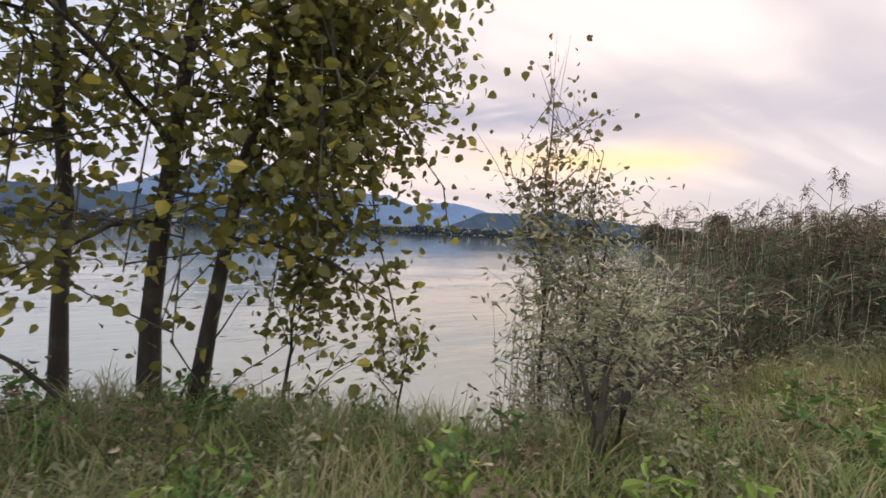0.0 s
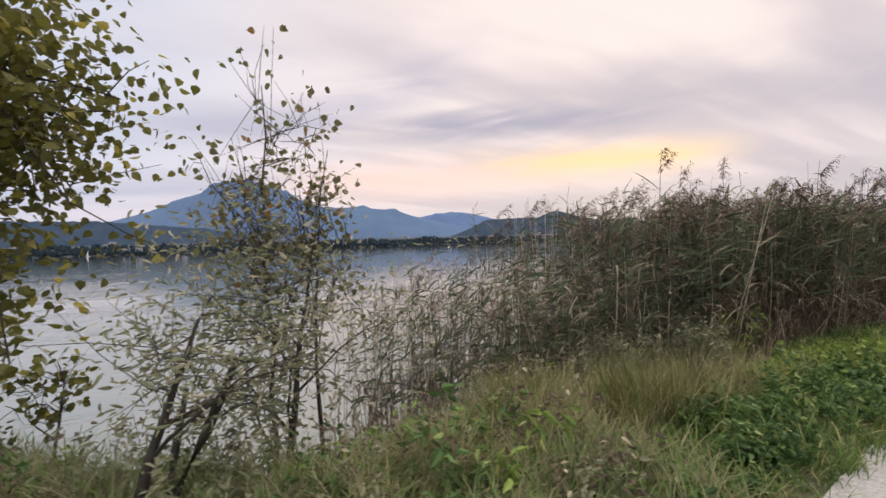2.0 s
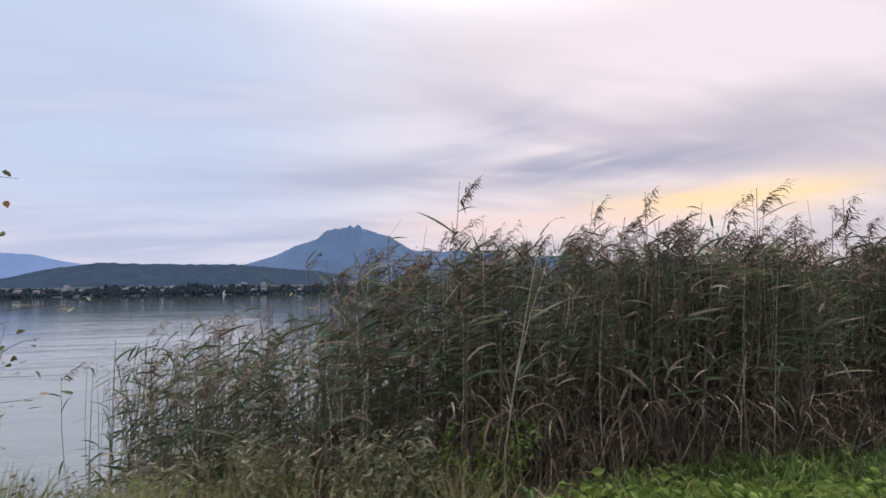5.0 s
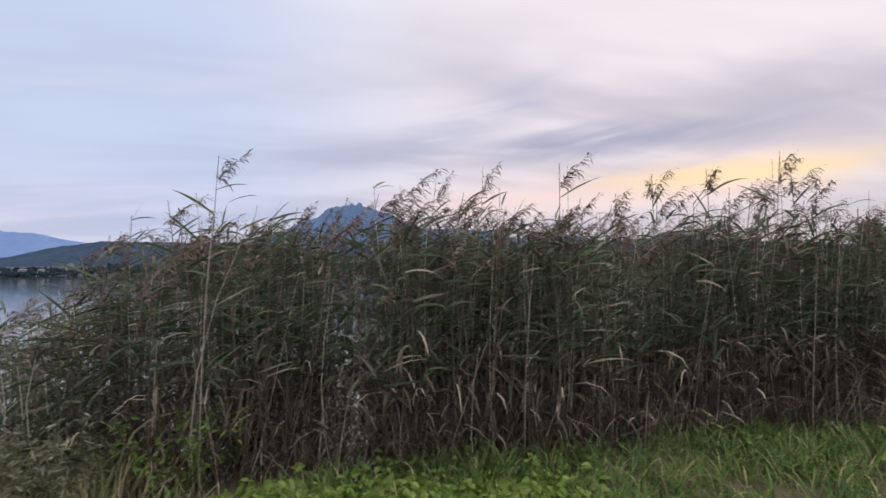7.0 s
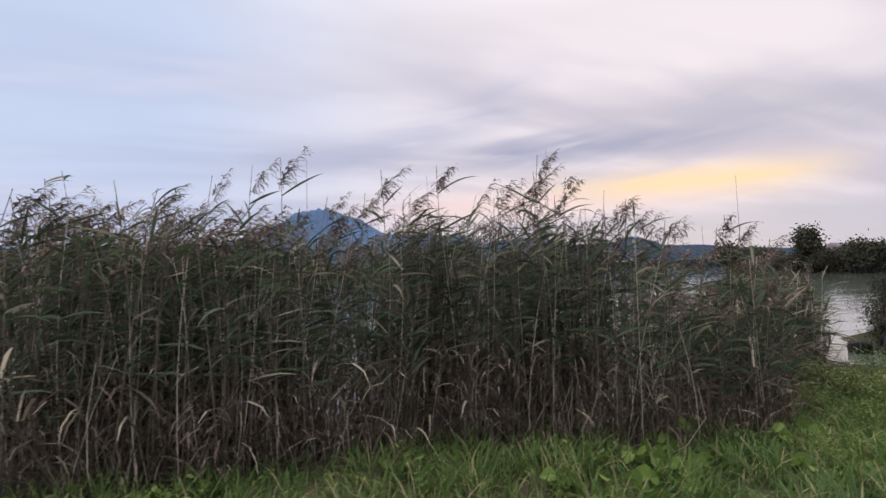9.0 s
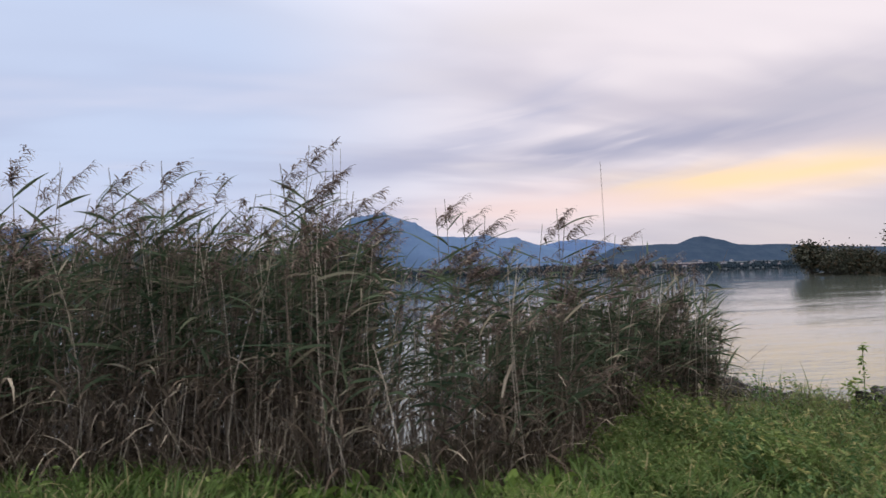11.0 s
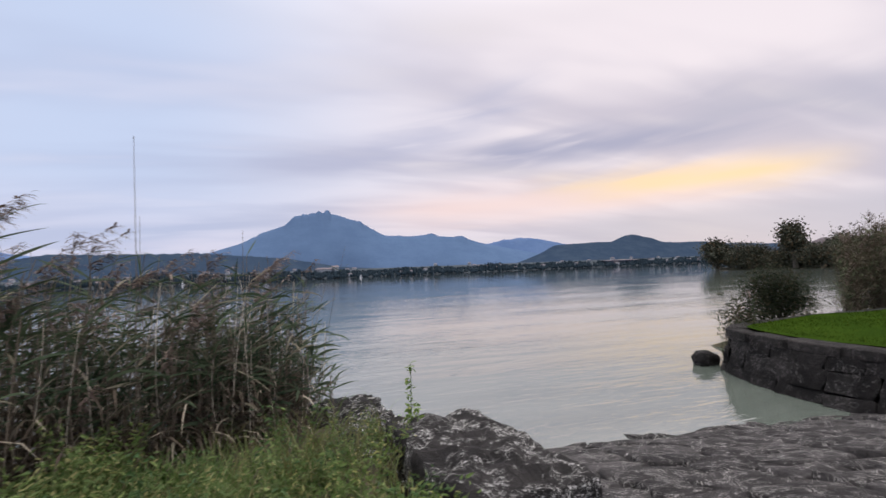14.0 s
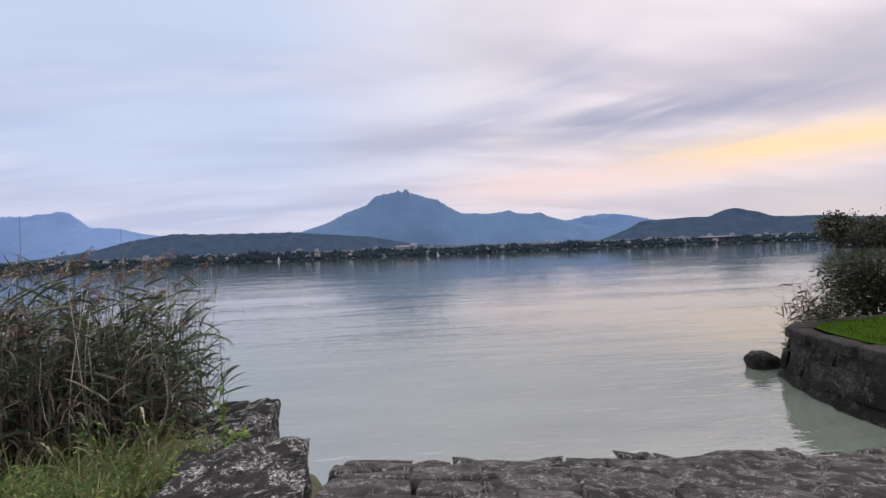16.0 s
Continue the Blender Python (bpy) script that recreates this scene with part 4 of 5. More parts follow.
def reeds():
    rng = np.random.default_rng(77)
    # main bed
    n = 4400
    x = rng.uniform(-4.7, 10.2, n * 2)
    f = rng.uniform(0, 1, n * 2) ** 1.25
    y = reed_front(x) + (reed_back(x) - reed_front(x)) * f
    clump = np.array([noise.noise(Vector((a * 1.1, b * 1.1, 3.3))) for a, b in zip(x, y)])
    dens = piece(x, (-4.7, -3, -1, -0.4, 0.55, 0.95, 1.35, 5.9, 6.45, 6.9, 8.6, 10.5), (0.36, 0.36, 0.42, 0.72, 0.72, 0.22, 0.72, 0.8, 0.18, 0.48, 0.58, 0.48))
    inside = x + 0.80 * (y - 5.0) > -2.05
    keep = np.flatnonzero(inside & (clump + rng.uniform(-0.5, 0.5, n * 2) > -0.24) & (rng.random(n * 2) < dens))[:n]
    x, y = x[keep], y[keep]
    base = np.maximum(land(x, y), -0.3)
    top = reed_top(x, y) + rng.normal(0, 0.16, len(x)) * piece(x, (6, 7, 11), (1, 1.7, 1.7)) - piece(x, (6, 7, 11), (0, 0.12, 0.12)) + 0.22 * clump[keep] + 0.12 * (rng.random(len(x)) < 0.1)
    parts = ((-5, 0.0, "thinner low reeds at the edge of the bed over the water"), (0.0, 4.0, "dense dark reed bed with brown bases and green tops"),
             (4.0, 7.4, "dense dark reed bed leaning with the wind"), (7.4, 11, "looser reeds at the end of the bed beside the stones"))
    for i, (a, b, label) in enumerate(parts):
        m = (x >= a) & (x < b)
        reed_stand("reed_bed", label, x[m], y[m], base[m], top[m], 80 + i, 7 if i < 3 else 5, 0.2 if i < 3 else 0.08)
    # tall ones above the bed: place and height of the head
    tall = [(-0.33, 5.9, 4.3), (1.95, 7.3, 4.45), (2.56, 6.8, 4.5), (3.03, 5.64, 4.26), (3.98, 5.4, 4.13), (4.46, 5.18, 4.15), (5.6, 5.47, 4.38), (5.6, 5.62, 4.1), (3.8, 5.8, 4.0), (7.34, 5.56, 3.7),
            (7.05, 5.95, 3.95), (8.07, 5.3, 3.74), (8.58, 5.27, 3.45), (-1.35, 5.5, 3.15), (-1.1, 5.4, 3.1), (-1.1, 7.87, 3.8), (9.85, 6.15, 3.28), (9.3, 5.95, 3.3), (8.5, 5.7, 3.45)]
    for k in range(60):
        a = rng.uniform(-1.2, 9.8)
        g = rng.uniform(0.05, 0.85)
        tall.append((a, float(reed_front(a) + g * (reed_back(a) - reed_front(a))), float(reed_top(a) + rng.uniform(0.2, 0.65))))
    for k in range(16):
        a = rng.uniform(6.6, 10.0)
        g = rng.uniform(0.02, 0.7)
        tall.append((a, float(reed_front(a) + g * (reed_back(a) - reed_front(a))), rng.uniform(2.85, 3.55) - 0.08 * (a - 6.6)))
    for cx, cy, n_, lo, hi in ((7.2, 5.7, 8, 3.1, 3.8), (8.1, 5.4, 9, 2.9, 3.6), (5.6, 5.5, 6, 3.4, 4.2)):
        for k in range(n_):
            tall.append((cx + rng.normal(0, 0.16), cy + rng.normal(0, 0.2), rng.uniform(lo, hi)))
    kinds = [single_reed(200 + i, 2.6) for i in range(6)]
    heads = [np.mean([v.co[:2] for v in o.children[-1].data.vertices], 0) for o in kinds]
    for i, (a, b, h) in reversed(list(enumerate(tall))):
        z = max(float(land(a, b)), -0.2)
        turn = rng.uniform(-25, 25)
        off = Matrix.Rotation(radians(turn), 2) @ Vector(heads[i % len(kinds)])
        m = pose(a - off.x, b - off.y, z, 0, 0, turn) @ Matrix.Diagonal((1, 1, (h - z) / 2.6, 1))
        if i < len(kinds):
            kinds[i].matrix_basis = m
        else:
            copy_thing(kinds[i % len(kinds)], m)


# ------------------------------------------------------------------ grass and weeds
def blades(name, label, mat, n, xr, yf, seed, length, width, thin=None, clumps=2.2, bend=(0.5, 1.9)):
    rng = np.random.default_rng(seed)
    x = rng.uniform(*xr, n)
    lo, hi = yf(x)
    y = lo + (hi - lo) * rng.random(n)
    c = np.array([noise.noise(Vector((a * clumps, b * clumps, seed))) for a, b in zip(x, y)])
    keep = c + rng.uniform(-0.5, 0.5, n) > (-0.25 if thin is None else thin)
    x, y, c = x[keep], y[keep], c[keep]
    k = len(x)
    tuft = np.array([noise.noise(Vector((a * 4, b * 4, seed + 5))) for a, b in zip(x, y)])
    base = np.stack([x, y, land(x, y) - 0.02], -1)
    L = rng.uniform(*length, k) * (1 + 0.5 * c)
    s = Soup()
    ribbons(s, base, tuft * 9 + rng.normal(0, 0.7, k), rng.uniform(0.05, 0.5, k), L, rng.uniform(*width, k), rng.uniform(*bend, k), 4, rng.normal(0, 0.4, k))
    return tagged(new(name, s.mesh(name, mat)), label, "grass", kind="stuff")


def leafy_plant(name, label, mat, seed, height, count, size, ratio, group):
    rng = np.random.default_rng(seed)
    ob = empty(name, (0, 0, 0), label, "plant", group)
    lf = Soup()
    k = 4
    b = np.zeros((k, 3)) + rng.normal(0, 0.05, (k, 3)) * np.array([1, 1, 0])
    b[:, 2] = -0.05
    t = b + np.stack([rng.normal(0, 0.16, k), rng.normal(0, 0.16, k), height * rng.uniform(0.7, 1.1, k)], -1)
    bow = rng.normal(0, 0.03, (k, 2))
    for i in range(k):
        one = Soup()
        stalks(one, b[i:i + 1], t[i:i + 1], np.full(1, 0.004), bow[i:i + 1], 4)
        child("stem", one.mesh("stem", mat), ob)
    j = rng.integers(0, k, count)
    f = rng.uniform(0.2, 1.0, count) ** 0.7
    at = b[j] * (1 - f)[:, None] + t[j] * f[:, None] + rng.normal(0, 0.035, (count, 3))
    leaves(lf, at, rng, size, ratio, 0.25)
    child("foliage", lf.mesh("foliage", mat, False), ob)
    return ob


def scatter(kinds, spots, seed, scale=(0.75, 1.3)):
    rng = random.Random(seed)
    for i, (x, y) in reversed(list(enumerate(spots))):
        m = pose(x, y, float(land(x, y)), rng.uniform(-6, 6), rng.uniform(-6, 6), rng.uniform(0, 360)) @ Matrix.Scale(rng.uniform(*scale), 4)
        if i < len(kinds):
            kinds[i].matrix_basis = m
        else:
            copy_thing(kinds[i % len(kinds)], m)


def undergrowth():
    edge = lambda x: path_mid(x) + 1.78
    blades("long_grass", "lush green long grass along the path", M_GRASS, 25000, (0.5, 11.7), lambda x: (edge(x), np.where(x > 10.6, 3.95, reed_front(x) - piece(x, (9, 9.8), (0.05, 0.7)))), 301, (0.13, 0.33), (0.007, 0.014))
    blades("short_grass", "dull green rough grass under the trees", M_DULLGRASS, 26000, (-13, -3.0), lambda x: (edge(x), crest(x) + 0.7), 302, (0.2, 0.5), (0.005, 0.010), -0.4)
    blades("dry_grass", "tall yellowish dry grass before the reeds", M_DRYGRASS, 5200, (-4.6, 0.0), lambda x: (np.maximum(edge(x) + 0.75, 4.2), crest(x) + 0.35), 303, (0.22, 0.55), (0.004, 0.008), bend=(0.2, 1.3))
    blades("dry_grass", "withered pale grass at the foot of the reeds", M_REED_DRY, 3500, (0, 9), lambda x: (reed_front(x) - 0.1, reed_front(x) + 0.5), 304, (0.25, 0.7), (0.005, 0.010), bend=(0.2, 1.4))
    blades("verge_grass", "short green grass on the verge of the path", M_GRASS, 5000, (-7, 12), lambda x: (edge(x) - 0.12, edge(x) + 0.35), 305, (0.08, 0.22), (0.004, 0.008))
    blades("grass_tuft", "tall olive grass tuft before the reeds", M_TUFT, 750, (-2.75, -1.9), lambda x: (0 * x + 4.25, 0 * x + 4.8), 306, (0.38, 0.68), (0.005, 0.009), -0.35, bend=(0.1, 1.0))
    blades("grass_tuft", "tall olive grass tuft at the edge of the bank", M_TUFT, 500, (-3.6, -3.15), lambda x: (0 * x + 4.7, 0 * x + 5.1), 309, (0.4, 0.7), (0.005, 0.009), -0.4, bend=(0.1, 1.0))
    blades("green_blades", "rank green blades between the dry grass", M_GRASS, 5000, (-13, -1.0), lambda x: (edge(x) + 0.1, crest(x) + 0.3), 307, (0.2, 0.5), (0.006, 0.012), 0.05)
    blades("low_grass", "dense low green grass beside the path", M_GRASS, 7000, (-3.4, 0.9), lambda x: (edge(x) - 0.03, edge(x) + 0.95), 311, (0.08, 0.2), (0.005, 0.010), -0.45)
    blades("olive_grass", "olive and straw-coloured grass by the landing", M_TUFT, 2200, (8.8, 10.9), lambda x: (edge(x) + 0.15, np.minimum(reed_front(x) + 0.2, 5.4)), 310, (0.2, 0.5), (0.005, 0.010), -0.1, bend=(0.4, 1.8))
    rng = random.Random(12)
    nettles = [leafy_plant("nettle", "dark green broad-leaved nettle by the path", M_NETTLE, 320 + i, 0.33, 90, 0.08, 0.55, "nettles along the path") for i in range(3)]
    spots = [(rng.uniform(-2.3, 1.4) if k < 78 else rng.uniform(-4.0, -2.3), None) for k in range(90)]
    spots = [(x, float(edge(x)) + 0.18 + rng.random() ** 1.1 * (0.85 if x > -2.3 else 0.35)) for x, _ in spots]
    scatter(nettles, spots, 13, (0.5, 0.85))
    weeds = [leafy_plant("weed", "bushy fine-leaved green weed on the bank", (M_WEED, M_OLIVE, M_NETTLE, M_OLIVE)[i], 330 + i, 0.5, 170, 0.05, 0.36, "weeds on the bank") for i in range(4)]
    spots = []
    mounds = [rng.uniform(7.4, 11.3) for _ in range(16)]
    for _ in range(170):
        x = min(max(rng.choice(mounds) + rng.gauss(0, 0.22), 6.6), 11.6)
        lo = float(edge(x)) + 0.3
        hi = min(float(reed_front(x)) - (0.1 if x < 9 else 0.55), 5.2) if x < 10.75 else 3.9
        spots.append((x, lo + (hi - lo) * rng.random()))
    spots += [(rng.uniform(10.2, 10.85), rng.uniform(4.3, 5.2)) for _ in range(5)]
    spots += [(rng.uniform(10.45, 10.92), rng.uniform(3.5, 4.7)) for _ in range(6)]
    scatter(weeds, [p for p in spots if p[0] > 8.7], 14, (0.5, 1.05))
    scatter([leafy_plant("weed", "low bushy green weed before the reeds", (M_WEED, M_OLIVE)[i], 336 + i, 0.32, 110, 0.05, 0.36, "weeds on the bank") for i in range(2)], [p for p in spots if p[0] <= 8.7], 18, (0.5, 1.0))
    for mat_, lab, count, hgt, sz, seed in ((M_NETTLE, "dark green leafy undergrowth under the trees", 26, 0.4, 0.075, 360), (M_REED_DRY, "brown withered weed on the bank", 30, 0.5, 0.05, 364),
                                            (M_WILLOW, "pale bushy weed on the bank", 26, 0.5, 0.05, 368), (M_BRIGHTWEED, "bright green leafy weed on the bank", 16, 0.35, 0.09, 372)):
        kinds = [leafy_plant("bank_weed", lab, mat_, seed + i, hgt, 80, sz, 0.45, "undergrowth on the bank") for i in range(2)]
        pts = []
        for _ in range(count):
            x = rng.uniform(-10.5, -3.2)
            pts.append((x, float(edge(x)) + 0.25 + rng.random() * (float(crest(x)) + 0.5 - float(edge(x)))))
        scatter(kinds, pts, seed, (0.6, 1.35))
    broad = [leafy_plant("butterbur", "large round-leaved plant in the grass", M_BRIGHTWEED, 380 + i, 0.22, 12, 0.2, 0.85, "large leaves in the grass") for i in range(2)]
    scatter(broad, [(6.1, 4.0), (6.6, 4.3), (5.0, 4.1), (-5.9, 4.2), (-6.2, 4.4), (2.6, 4.3)] + [(rng.uniform(5.2, 8.2), rng.uniform(3.5, 4.3)) for _ in range(16)], 19, (0.7, 1.1))
    low = [leafy_plant("broad_weed", "low light green broad-leaved weed by the reeds", M_CARPET, 345 + i, 0.24, 60, 0.095, 0.75, "light weeds by the reeds") for i in range(3)]
    scatter(low, [(x, rng.uniform(4.05 + 0.2 * (x < 0.4), 4.75)) for x in (rng.uniform(-0.7, 2.5) for _ in range(140))], 16, (0.5, 0.85))
    tall = [leafy_plant("weed", "yellowish bushy weed at the foot of the reeds", M_BRIGHTWEED, 349 + i, 0.6, 90, 0.055, 0.4, "tall weeds by the reeds") for i in range(2)]
    scatter(tall, [(rng.uniform(-2.6, 0.3), rng.uniform(5.0, 5.7)) for _ in range(16)], 17, (0.6, 1.1))
    grey = [leafy_plant("weed", "tall grey-green narrow-leaved weed at the edge of the reeds", M_WILLOW, 353 + i, 0.75, 120, 0.06, 0.3, "tall weeds by the reeds") for i in range(2)]
    scatter(grey, [(x, 5.0 - 0.45 * (x + 1.5) * (x < -1.5) + rng.uniform(-0.25, 0.25)) for x in (rng.uniform(-3.6, -0.6) for _ in range(46))], 27, (0.6, 1.05))
    spots = [(rng.uniform(0.4, 6.4), rng.uniform(4.35, 4.95)) for _ in range(26)]
    scatter([leafy_plant("weed", "small leafy weed in the long grass", M_WEED, 340 + i, 0.25, 50, 0.06, 0.5, "weeds in the grass") for i in range(2)], spots, 15, (0.6, 1.1))


# ------------------------------------------------------------------ stones
def rock_mesh(name, size, seed, mat, cuts=7, amp=0.10, rough=0.035, rounded=0.14):
    bm = bmesh.new()
    bmesh.ops.create_cube(bm, size=1.0)
    bmesh.ops.subdivide_edges(bm, edges=bm.edges[:], cuts=cuts, use_grid_fill=True)
    sx, sy, sz = size
    for v in bm.verts:
        p = v.co.copy()
        r = Vector((p.x, p.y, p.z)).length
        p *= 1 - rounded * max(0.0, r - 0.5) / 0.37
        q = Vector((p.x * sx, p.y * sy, p.z * sz))
        n = p.normalized()
        q += n * (amp * noise.noise(q * 1.6 + Vector((seed, 0, 0))) + rough * noise.noise(q * 6.0 + Vector((0, seed, 0))) + rough * 0.5 * noise.noise(q * 15.0 + Vector((0, seed, 3))))
        v.co = q
    me = bpy.data.meshes.new(name)
    bm.to_mesh(me)
    bm.free()
    for p in me.polygons:
        p.use_smooth = True
    me.materials.append(mat)
    return me


def quay_rocks():
    for k, (x, y, z, sx, sy, sz, rz) in enumerate(((11.32, 4.25, 0.99, 0.84, 1.42, 1.80, 9), (10.78, 5.82, 0.76, 0.62, 1.75, 1.75, 10), (10.42, 6.35, 1.06, 0.66, 0.5, 0.95, 30),
                                                   (10.1, 6.3, 1.02, 0.5, 0.45, 0.85, -12), (11.02, 5.28, 0.80, 0.56, 0.9, 1.7, 12))):
        ob = new("quay_block", rock_mesh("quay_block", (sx, sy, sz), 10 + k * 7, M_STONE, 20 if k < 2 else 9, 0.035, 0.06, 0.03))
        ob.matrix_basis = pose(x, y, z, 0, 3 if k == 0 else 0, rz)
        tagged(ob, "rough dark stone block with white lichen at the water" if k < 2 else "small dark rock at the edge of the bank", "rock", "stone blocks of the landing")
    ob = new("boulder", rock_mesh("boulder", (0.85, 0.6, 0.42), 91, M_WALL, 9, 0.2, 0.05, 0.3))
    ob.matrix_basis = pose(21.25, 11.7, 0.06, 4, 10, 25)
    tagged(ob, "dark wet boulder lying in the water by the wall", "boulder")


def landing_plants():
    rng = np.random.default_rng(401)
    ob = leafy_plant("flowering_weed", "upright leafy weed with a tall flower spike between the rocks", M_BRIGHTWEED, 402, 0.36, 150, 0.06, 0.5, "")
    one = Soup()
    stalks(one, np.array([[0, 0, 0.0]]), np.array([[0.03, 0.0, 0.72]]), np.array([0.006]), np.array([[0.01, 0]]), 5)
    child("spike", one.mesh("spike", M_WEED), ob)
    lf = Soup()
    f = rng.uniform(0.4, 1, 40)
    leaves(lf, np.stack([0.03 * f, 0 * f, 0.72 * f], -1) + rng.normal(0, 0.012, (40, 3)), rng, 0.05, 0.5, -0.1)
    tagged(child("flower", lf.mesh("flower", M_BRIGHTWEED, False), ob), kind="stuff")
    ob.matrix_basis = pose(11.05, 4.95, 1.6)
    kinds = [single_reed(420 + i, 1.0, False) for i in range(2)]
    for o in kinds:
        tagged(o, "thin young reed shoot at the end of the bed", "reed", "young shoots by the rocks")
    spots = [(10.35, 6.35, 2.25), (10.5, 6.4, 2.1), (10.25, 6.3, 2.4), (10.45, 6.2, 2.0)]
    for i, (x, y, top) in reversed(list(enumerate(spots))):
        z = max(float(land(x, y)), -0.1)
        m = pose(x, y, z, 0, 0, 70 * i) @ Matrix.Diagonal((0.8, 0.8, top - z, 1))
        if i < 2:
            kinds[i].matrix_basis = m
        else:
            copy_thing(kinds[i], m) if i < len(kinds) else copy_thing(kinds[i % 2], m)
    # bare stalks standing out of the bed
    for x, y, top in ((8.85, 5.75, 4.35), (8.7, 6.2, 3.7), (9.6, 6.25, 3.55), (5.85, 5.6, 4.5), (5.97, 5.7, 4.45), (4.7, 6.2, 4.3), (3.3, 5.8, 4.3)):
        z = max(float(land(x, y)), 0)
        one = Soup()
        lean = rng.normal(0, 0.03, 2)
        stalks(one, np.array([[0, 0, 0.0]]), np.array([[lean[0], lean[1], top - z]]), np.array([0.005]), rng.normal(0, 0.02, (1, 2)), 6)
        st = new("bare_stalk", one.mesh("bare_stalk", M_REED_STEM))
        st.location = (x, y, z)
        tagged(st, "thin bare reed stalk rising above the bed", "reed", "bare stalks")
    # fallen stalks at the foot of the bed
    for k in range(12):
        x = rng.uniform(0.6, 8.5)
        y = float(reed_front(x)) - 0.05
        a = rng.uniform(-0.5, 0.5)
        one = Soup()
        L = rng.uniform(0.5, 1.1)
        stalks(one, np.array([[-L / 2, 0, 0.05]]), np.array([[L / 2, a * L, 0.05 + rng.uniform(0.05, 0.3)]]), np.array([0.006]), rng.normal(0, 0.02, (1, 2)), 4, 5)
        st = new("fallen_stalk", one.mesh("fallen_stalk", M_REED_STEM))
        st.location = (x, y, float(land(x, y)))
        tagged(st, "pale broken reed stalk lying on the grass", "reed", "fallen stalks")


def slab_variant(seed):
    rng = random.Random(seed)
    bm = bmesh.new()
    j = lambda: rng.uniform(-0.05, 0.05)
    out = []
    for x, y in ((-0.5, -0.5), (0, -0.52), (0.5, -0.5), (0.52, 0), (0.5, 0.5), (0, 0.52), (-0.5, 0.5), (-0.52, 0)):
        out.append((x * 0.975 + j() * 1.3, y * 0.975 + j() * 1.3))
    low = [bm.verts.new((x, y, -1.0)) for x, y in out]
    mid = [bm.verts.new((x, y, -0.06 + rng.uniform(-0.04, 0.04))) for x, y in out]
    top = [bm.verts.new((x * 0.95, y * 0.95, 0.06 + rng.uniform(-0.08, 0.08))) for x, y in out]
    c = bm.verts.new((j(), j(), 0.08))
    for i in range(8):
        k = (i + 1) % 8
        bm.faces.new((low[i], low[k], mid[k], mid[i]))
        bm.faces.new((mid[i], mid[k], top[k], top[i]))
        bm.faces.new((top[i], top[k], c))
    me = bpy.data.meshes.new("stone")
    bm.to_mesh(me)
    bm.free()
    for p in me.polygons:
        p.use_smooth = True
    return me


def ramp():
    rng = random.Random(44)
    ob = tagged(new("ramp", None), "sloping stone-paved landing running down into the lake", "paving", kind="structure")
    variants = [slab_variant(i) for i in range(10)]
    for me in variants:
        me.materials.append(M_SLAB)
    tilt = -math.degrees(math.atan(0.263))
    y = 9.25
    while y > 2.9:
        d = rng.uniform(0.42, 0.68)
        x = 11.4 + rng.uniform(-0.25, 0)
        while x < 21.3:
            w = rng.uniform(0.5, 1.15)
            sy = y - d / 2 - 0.11 * (x - 11) + rng.uniform(-0.04, 0.04)
            if sy > 2.9 and not (y > 8.9 and rng.random() < 0.45):
                st = new("slab", rng.choice(variants))
                st.parent = ob
                st.matrix_basis = pose(x + w / 2, sy, float(ramp_height(x + w / 2, sy)) - 0.045 + rng.uniform(-0.02, 0.02), tilt + rng.uniform(-2, 2), 1.9 + rng.uniform(-2, 2), rng.uniform(-4, 4) - 5) @ Matrix.Diagonal((w, d, 0.36, 1))
            x += w
        y -= d


WALL = ((31.5, 11.6), (26, 11.6), (23.5, 11.5), (22.0, 11.2), (21.2, 10.75), (20.85, 10.1), (20.68, 9.2), (20.66, 8.0), (20.8, 6.5), (21.1, 4.8), (21.6, 2.6))
WALL_TOP = 1.17


def along(pts, step):
    """Even points with their direction on a smooth line through pts."""
    p = np.array(pts, float)
    u = np.linspace(0, len(p) - 1, 400)
    lin = np.stack([np.interp(u, np.arange(len(p)), p[:, k]) for k in range(2)], -1)
    ker = np.ones(21) / 21
    pad = np.concatenate([np.repeat(lin[:1], 10, 0), lin, np.repeat(lin[-1:], 10, 0)])
    lin = np.stack([np.convolve(pad[:, k], ker, "valid") for k in range(2)], -1)
    s = np.concatenate([[0], np.cumsum(np.linalg.norm(np.diff(lin, axis=0), axis=1))])
    return lin, s


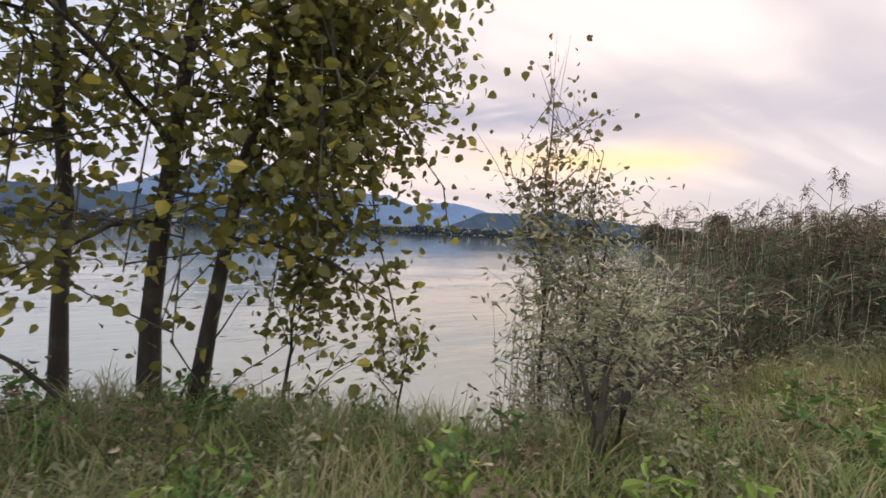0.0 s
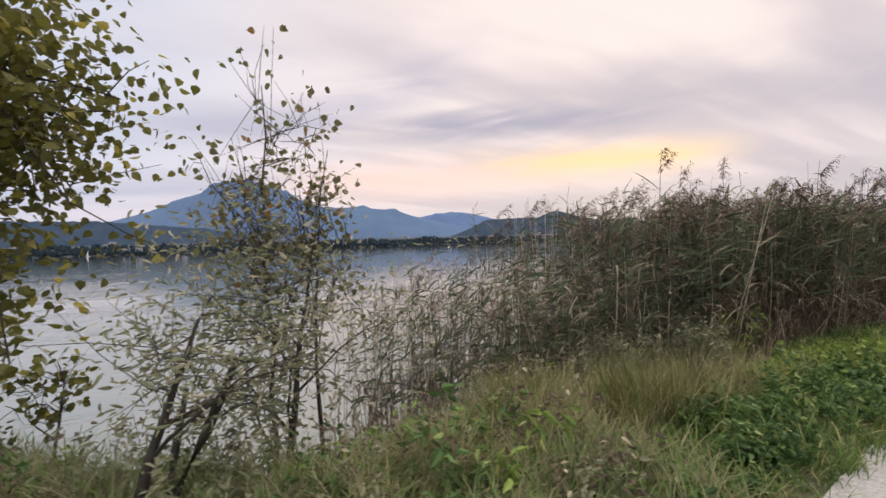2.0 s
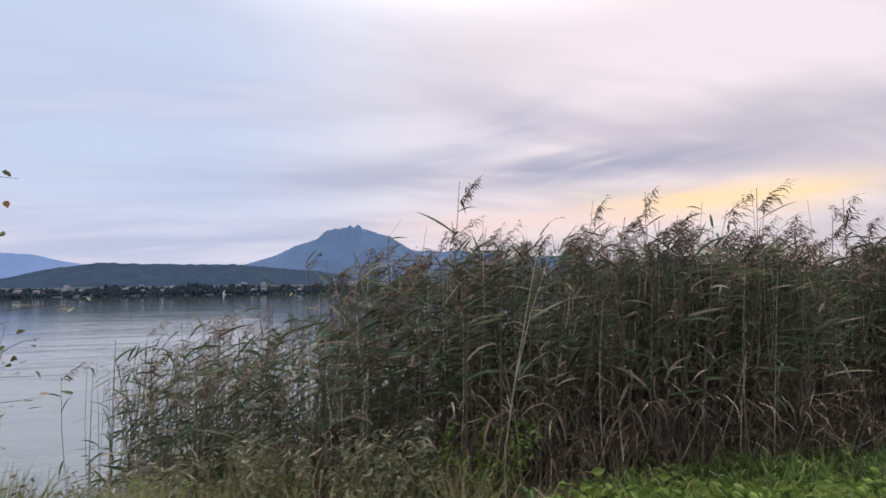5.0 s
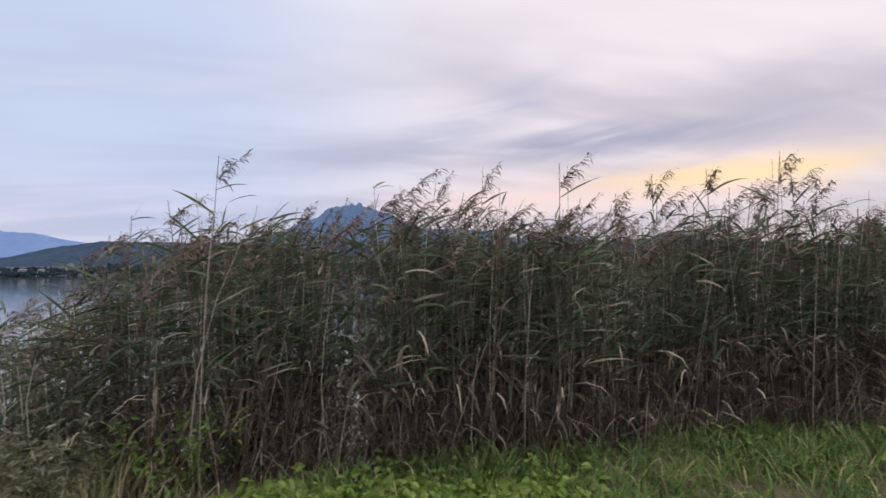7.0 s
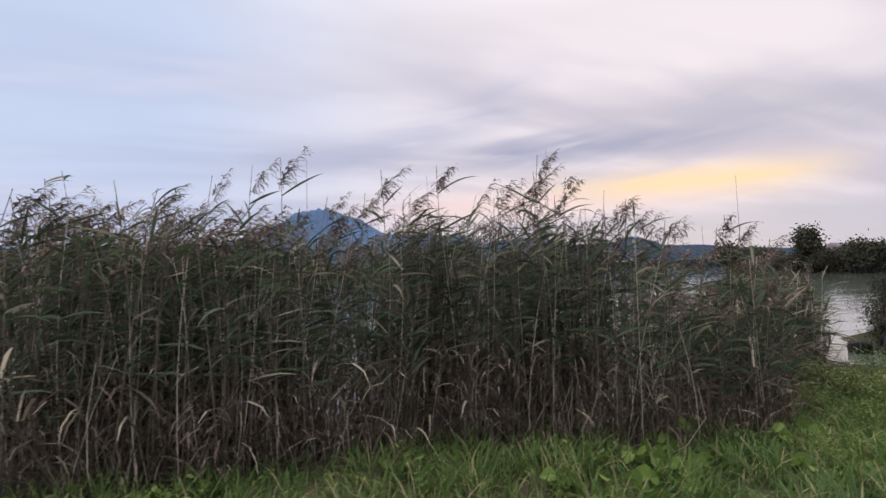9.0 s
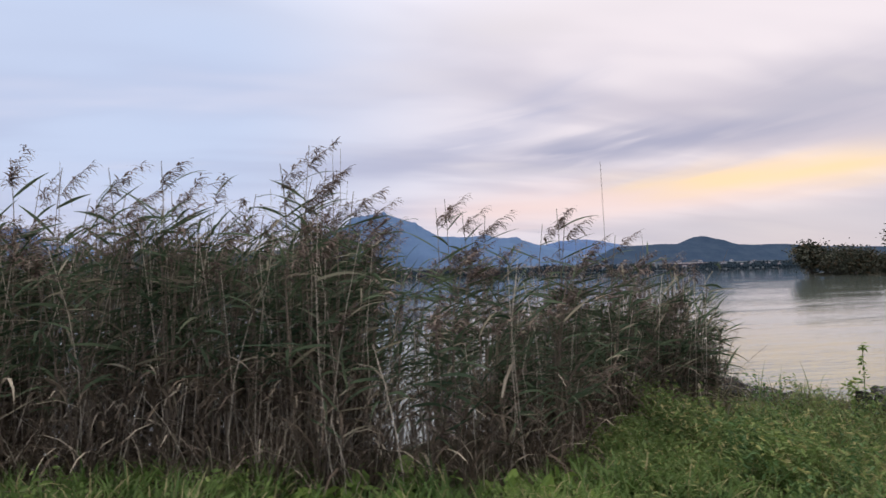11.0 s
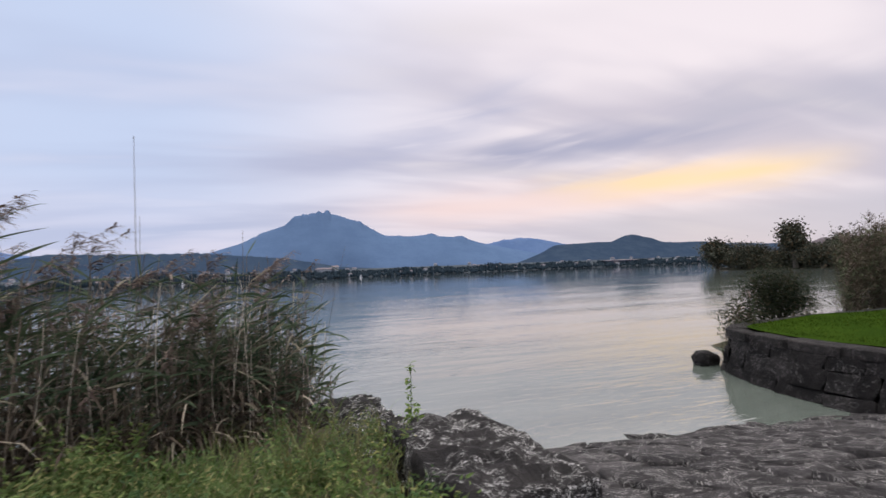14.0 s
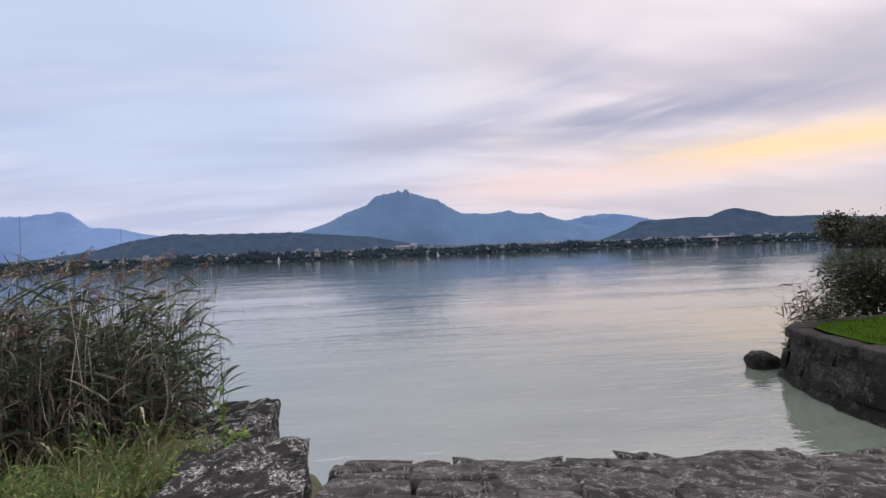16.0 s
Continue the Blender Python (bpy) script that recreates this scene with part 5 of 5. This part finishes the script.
def wall_and_lawn():
    rng = random.Random(71)
    lin, s = along(WALL, 0.1)
    ob = tagged(new("wall", None), "curved dark stone quay wall holding up a lawn", "wall", kind="structure")
    # core behind the stones
    q = lin[::4]
    d = np.gradient(q, axis=0)
    d /= np.linalg.norm(d, axis=1)[:, None]
    out = np.stack([d[:, 1], -d[:, 0]], -1)
    core = Soup()
    rows = []
    for off, z in ((-0.62, -0.5), (0.10, WALL_TOP - 0.04), (0.5, WALL_TOP - 0.04), (0.5, -0.5)):
        p = q - out * off if off > -0.2 else q + out * (0.50 - 0.36 * np.clip((q[:, 1:] - 8.2) / 1.8, 0, 1))
        rows.append(np.concatenate([p, np.full((len(p), 1), z)], 1))
    v = np.stack(rows, 0)
    i = np.arange(v.shape[0] * v.shape[1]).reshape(v.shape[:2])
    core.add(v, np.stack([i[:-1, :-1], i[:-1, 1:], i[1:, 1:], i[1:, :-1]], -1).reshape(-1, 4))
    child("core", core.mesh("core", M_WALL), ob)
    variants = [slab_variant(500 + k) for k in range(8)]
    for me in variants:
        me.materials.append(M_WALL)
    cap = [me.copy() for me in variants[:4]]
    for me in cap:
        me.materials[0] = M_COPING
    courses = ((-0.16, 0.42), (0.26, 0.42), (0.66, 0.36))
    for z0, hgt in courses:
        at = rng.uniform(0, 0.5)
        while at < s[-1] - 0.8:
            w = rng.uniform(0.5, 1.05)
            m = at + w / 2
            p = np.array([np.interp(m, s, lin[:, k]) for k in range(2)])
            t = np.array([np.interp(m + 0.1, s, lin[:, k]) - np.interp(m - 0.1, s, lin[:, k]) for k in range(2)])
            t /= np.linalg.norm(t)
            o = np.array([t[1], -t[0]])
            zc = z0 + hgt / 2
            lean = 0.62 - 0.36 * min(max((p[1] - 8.2) / 1.8, 0), 1)
            pos = p + o * (lean * (1 - (zc + 0.1) / 1.25) + rng.uniform(-0.03, 0.03))
            X = Vector((t[0], t[1], 0))
            Z = Vector((o[0], o[1], lean / 1.25)).normalized()
            Y = Z.cross(X)
            rot = Matrix((X, Y, Z)).transposed().to_4x4()
            st = new("block", rng.choice(variants))
            st.parent = ob
            st.matrix_basis = Matrix.Translation((pos[0], pos[1], zc)) @ rot @ pose(0, 0, 0, rng.uniform(-2, 2), rng.uniform(-2, 2), 0) @ Matrix.Diagonal((w * 1.0, hgt * 1.09, 0.10, 1))
            at += w
    at = 0.0
    while at < s[-1] - 1.0:
        w = rng.uniform(0.6, 1.1)
        m = at + w / 2
        p = np.array([np.interp(m, s, lin[:, k]) for k in range(2)])
        t = np.array([np.interp(m + 0.1, s, lin[:, k]) - np.interp(m - 0.1, s, lin[:, k]) for k in range(2)])
        ang = math.degrees(math.atan2(t[1], t[0]))
        st = new("coping", rng.choice(cap))
        st.parent = ob
        o = np.array([t[1], -t[0]]) / np.linalg.norm(t)
        st.matrix_basis = pose(p[0] - o[0] * 0.14, p[1] - o[1] * 0.14, WALL_TOP - 0.02, 0, 0, ang + rng.uniform(-2, 2)) @ Matrix.Diagonal((w, 0.46, 0.2, 1))
        at += w
    # lawn inside the wall
    inner = q - out * 0.36
    far = np.stack([np.full(len(inner), 60.0), np.linspace(11.2, 2.0, len(inner))], -1)
    fr = np.linspace(0, 1, 26) ** 2
    P = inner[None] * (1 - fr)[:, None, None] + far[None] * fr[:, None, None]
    Z = WALL_TOP + 0.03 + 0.03 * np.sin(P[..., 0] * 1.3) * np.cos(P[..., 1] * 1.1)
    lawn = Soup()
    i = np.arange(P.shape[0] * P.shape[1]).reshape(P.shape[:2])
    lawn.add(np.concatenate([P, Z[..., None]], -1), np.stack([i[:-1, :-1], i[:-1, 1:], i[1:, 1:], i[1:, :-1]], -1).reshape(-1, 4))
    tagged(new("lawn", lawn.mesh("lawn", M_LAWN)), "short mown bright green lawn above the wall", "lawn", kind="structure")
    g = np.random.default_rng(72)
    n = 30000
    x, y = g.uniform(21, 32, n), g.uniform(4, 11.4, n)
    wall_x = np.interp(y, [p[1] for p in WALL[::-1]][:8], [p[0] for p in WALL[::-1]][:8])
    keep = (x > wall_x + 0.45) & (y < 11.1)
    x, y = x[keep], y[keep]
    k = len(x)
    b = Soup()
    ribbons(b, np.stack([x, y, np.full(k, WALL_TOP + 0.02)], -1), g.uniform(0, 6.28, k), g.uniform(0.1, 0.7, k), g.uniform(0.04, 0.09, k), np.full(k, 0.007), g.uniform(0.2, 1.0, k), 2)
    tagged(new("lawn_grass", b.mesh("lawn_grass", M_LAWNGRASS)), "short mown grass of the lawn", "grass", kind="stuff")


def right_hedge():
    grow("bush", (25.3, 12.4, 0.5), "dark dense bush growing at the water behind the wall", M_BUSH, 61, (0, 0, 0), 1.9, 0.07, ((-0.2, 0, 1.15), (1.6, 0.6, 0.85)), 8200, 0.105, 0.35, 26, "bush", 0.006, 0.22, 0.1, 0.1)
    grow("bush", (23.5, 12.0, 0.1), "small dark bush hanging over the end of the wall", M_BUSH, 62, (-0.3, 0, 0), 1.1, 0.04, ((0, 0, 0.75), (0.75, 0.5, 0.7)), 1500, 0.13, 0.3, 18, "bush", 0.005, 0.2, 0.1, 0.1)
    rng = np.random.default_rng(63)
    n = 1600
    x = rng.uniform(28.3, 42, n)
    y = rng.uniform(12.2, 13.8, n)
    x = x + (y - 12.2) * 1.5
    base = np.full(n, 0.5)
    top = piece(x, (28.3, 29.0, 29.8, 31, 35, 42), (1.7, 2.6, 3.5, 3.9, 4.3, 4.8)) + rng.normal(0, 0.32, n)
    reed_stand("reed_hedge", "tall brown reeds standing behind the lawn", x, y, base, top, 64, 10, 0.25, 1.6, (M_HEDGE, M_HEDGE, M_HEDGE))
    n = 40
    x = rng.uniform(21.9, 23.0, n)
    y = rng.uniform(11.3, 11.8, n)
    reed_stand("reed_tuft", "sparse reed shoots leaning out over the water at the wall end", x, y, np.full(n, -0.1), rng.uniform(0.9, 2.2, n), 65, 6, 0.05, 1.5, (M_HEDGE, M_BUSH, M_HEDGE))


ground()
water()
gravel_path()
distance()
shore_woods()
far_town()
near_trees()
bare_branches()
far_bank()
reeds()
undergrowth()
quay_rocks()
landing_plants()
right_hedge()
wall_and_lawn()
ramp()
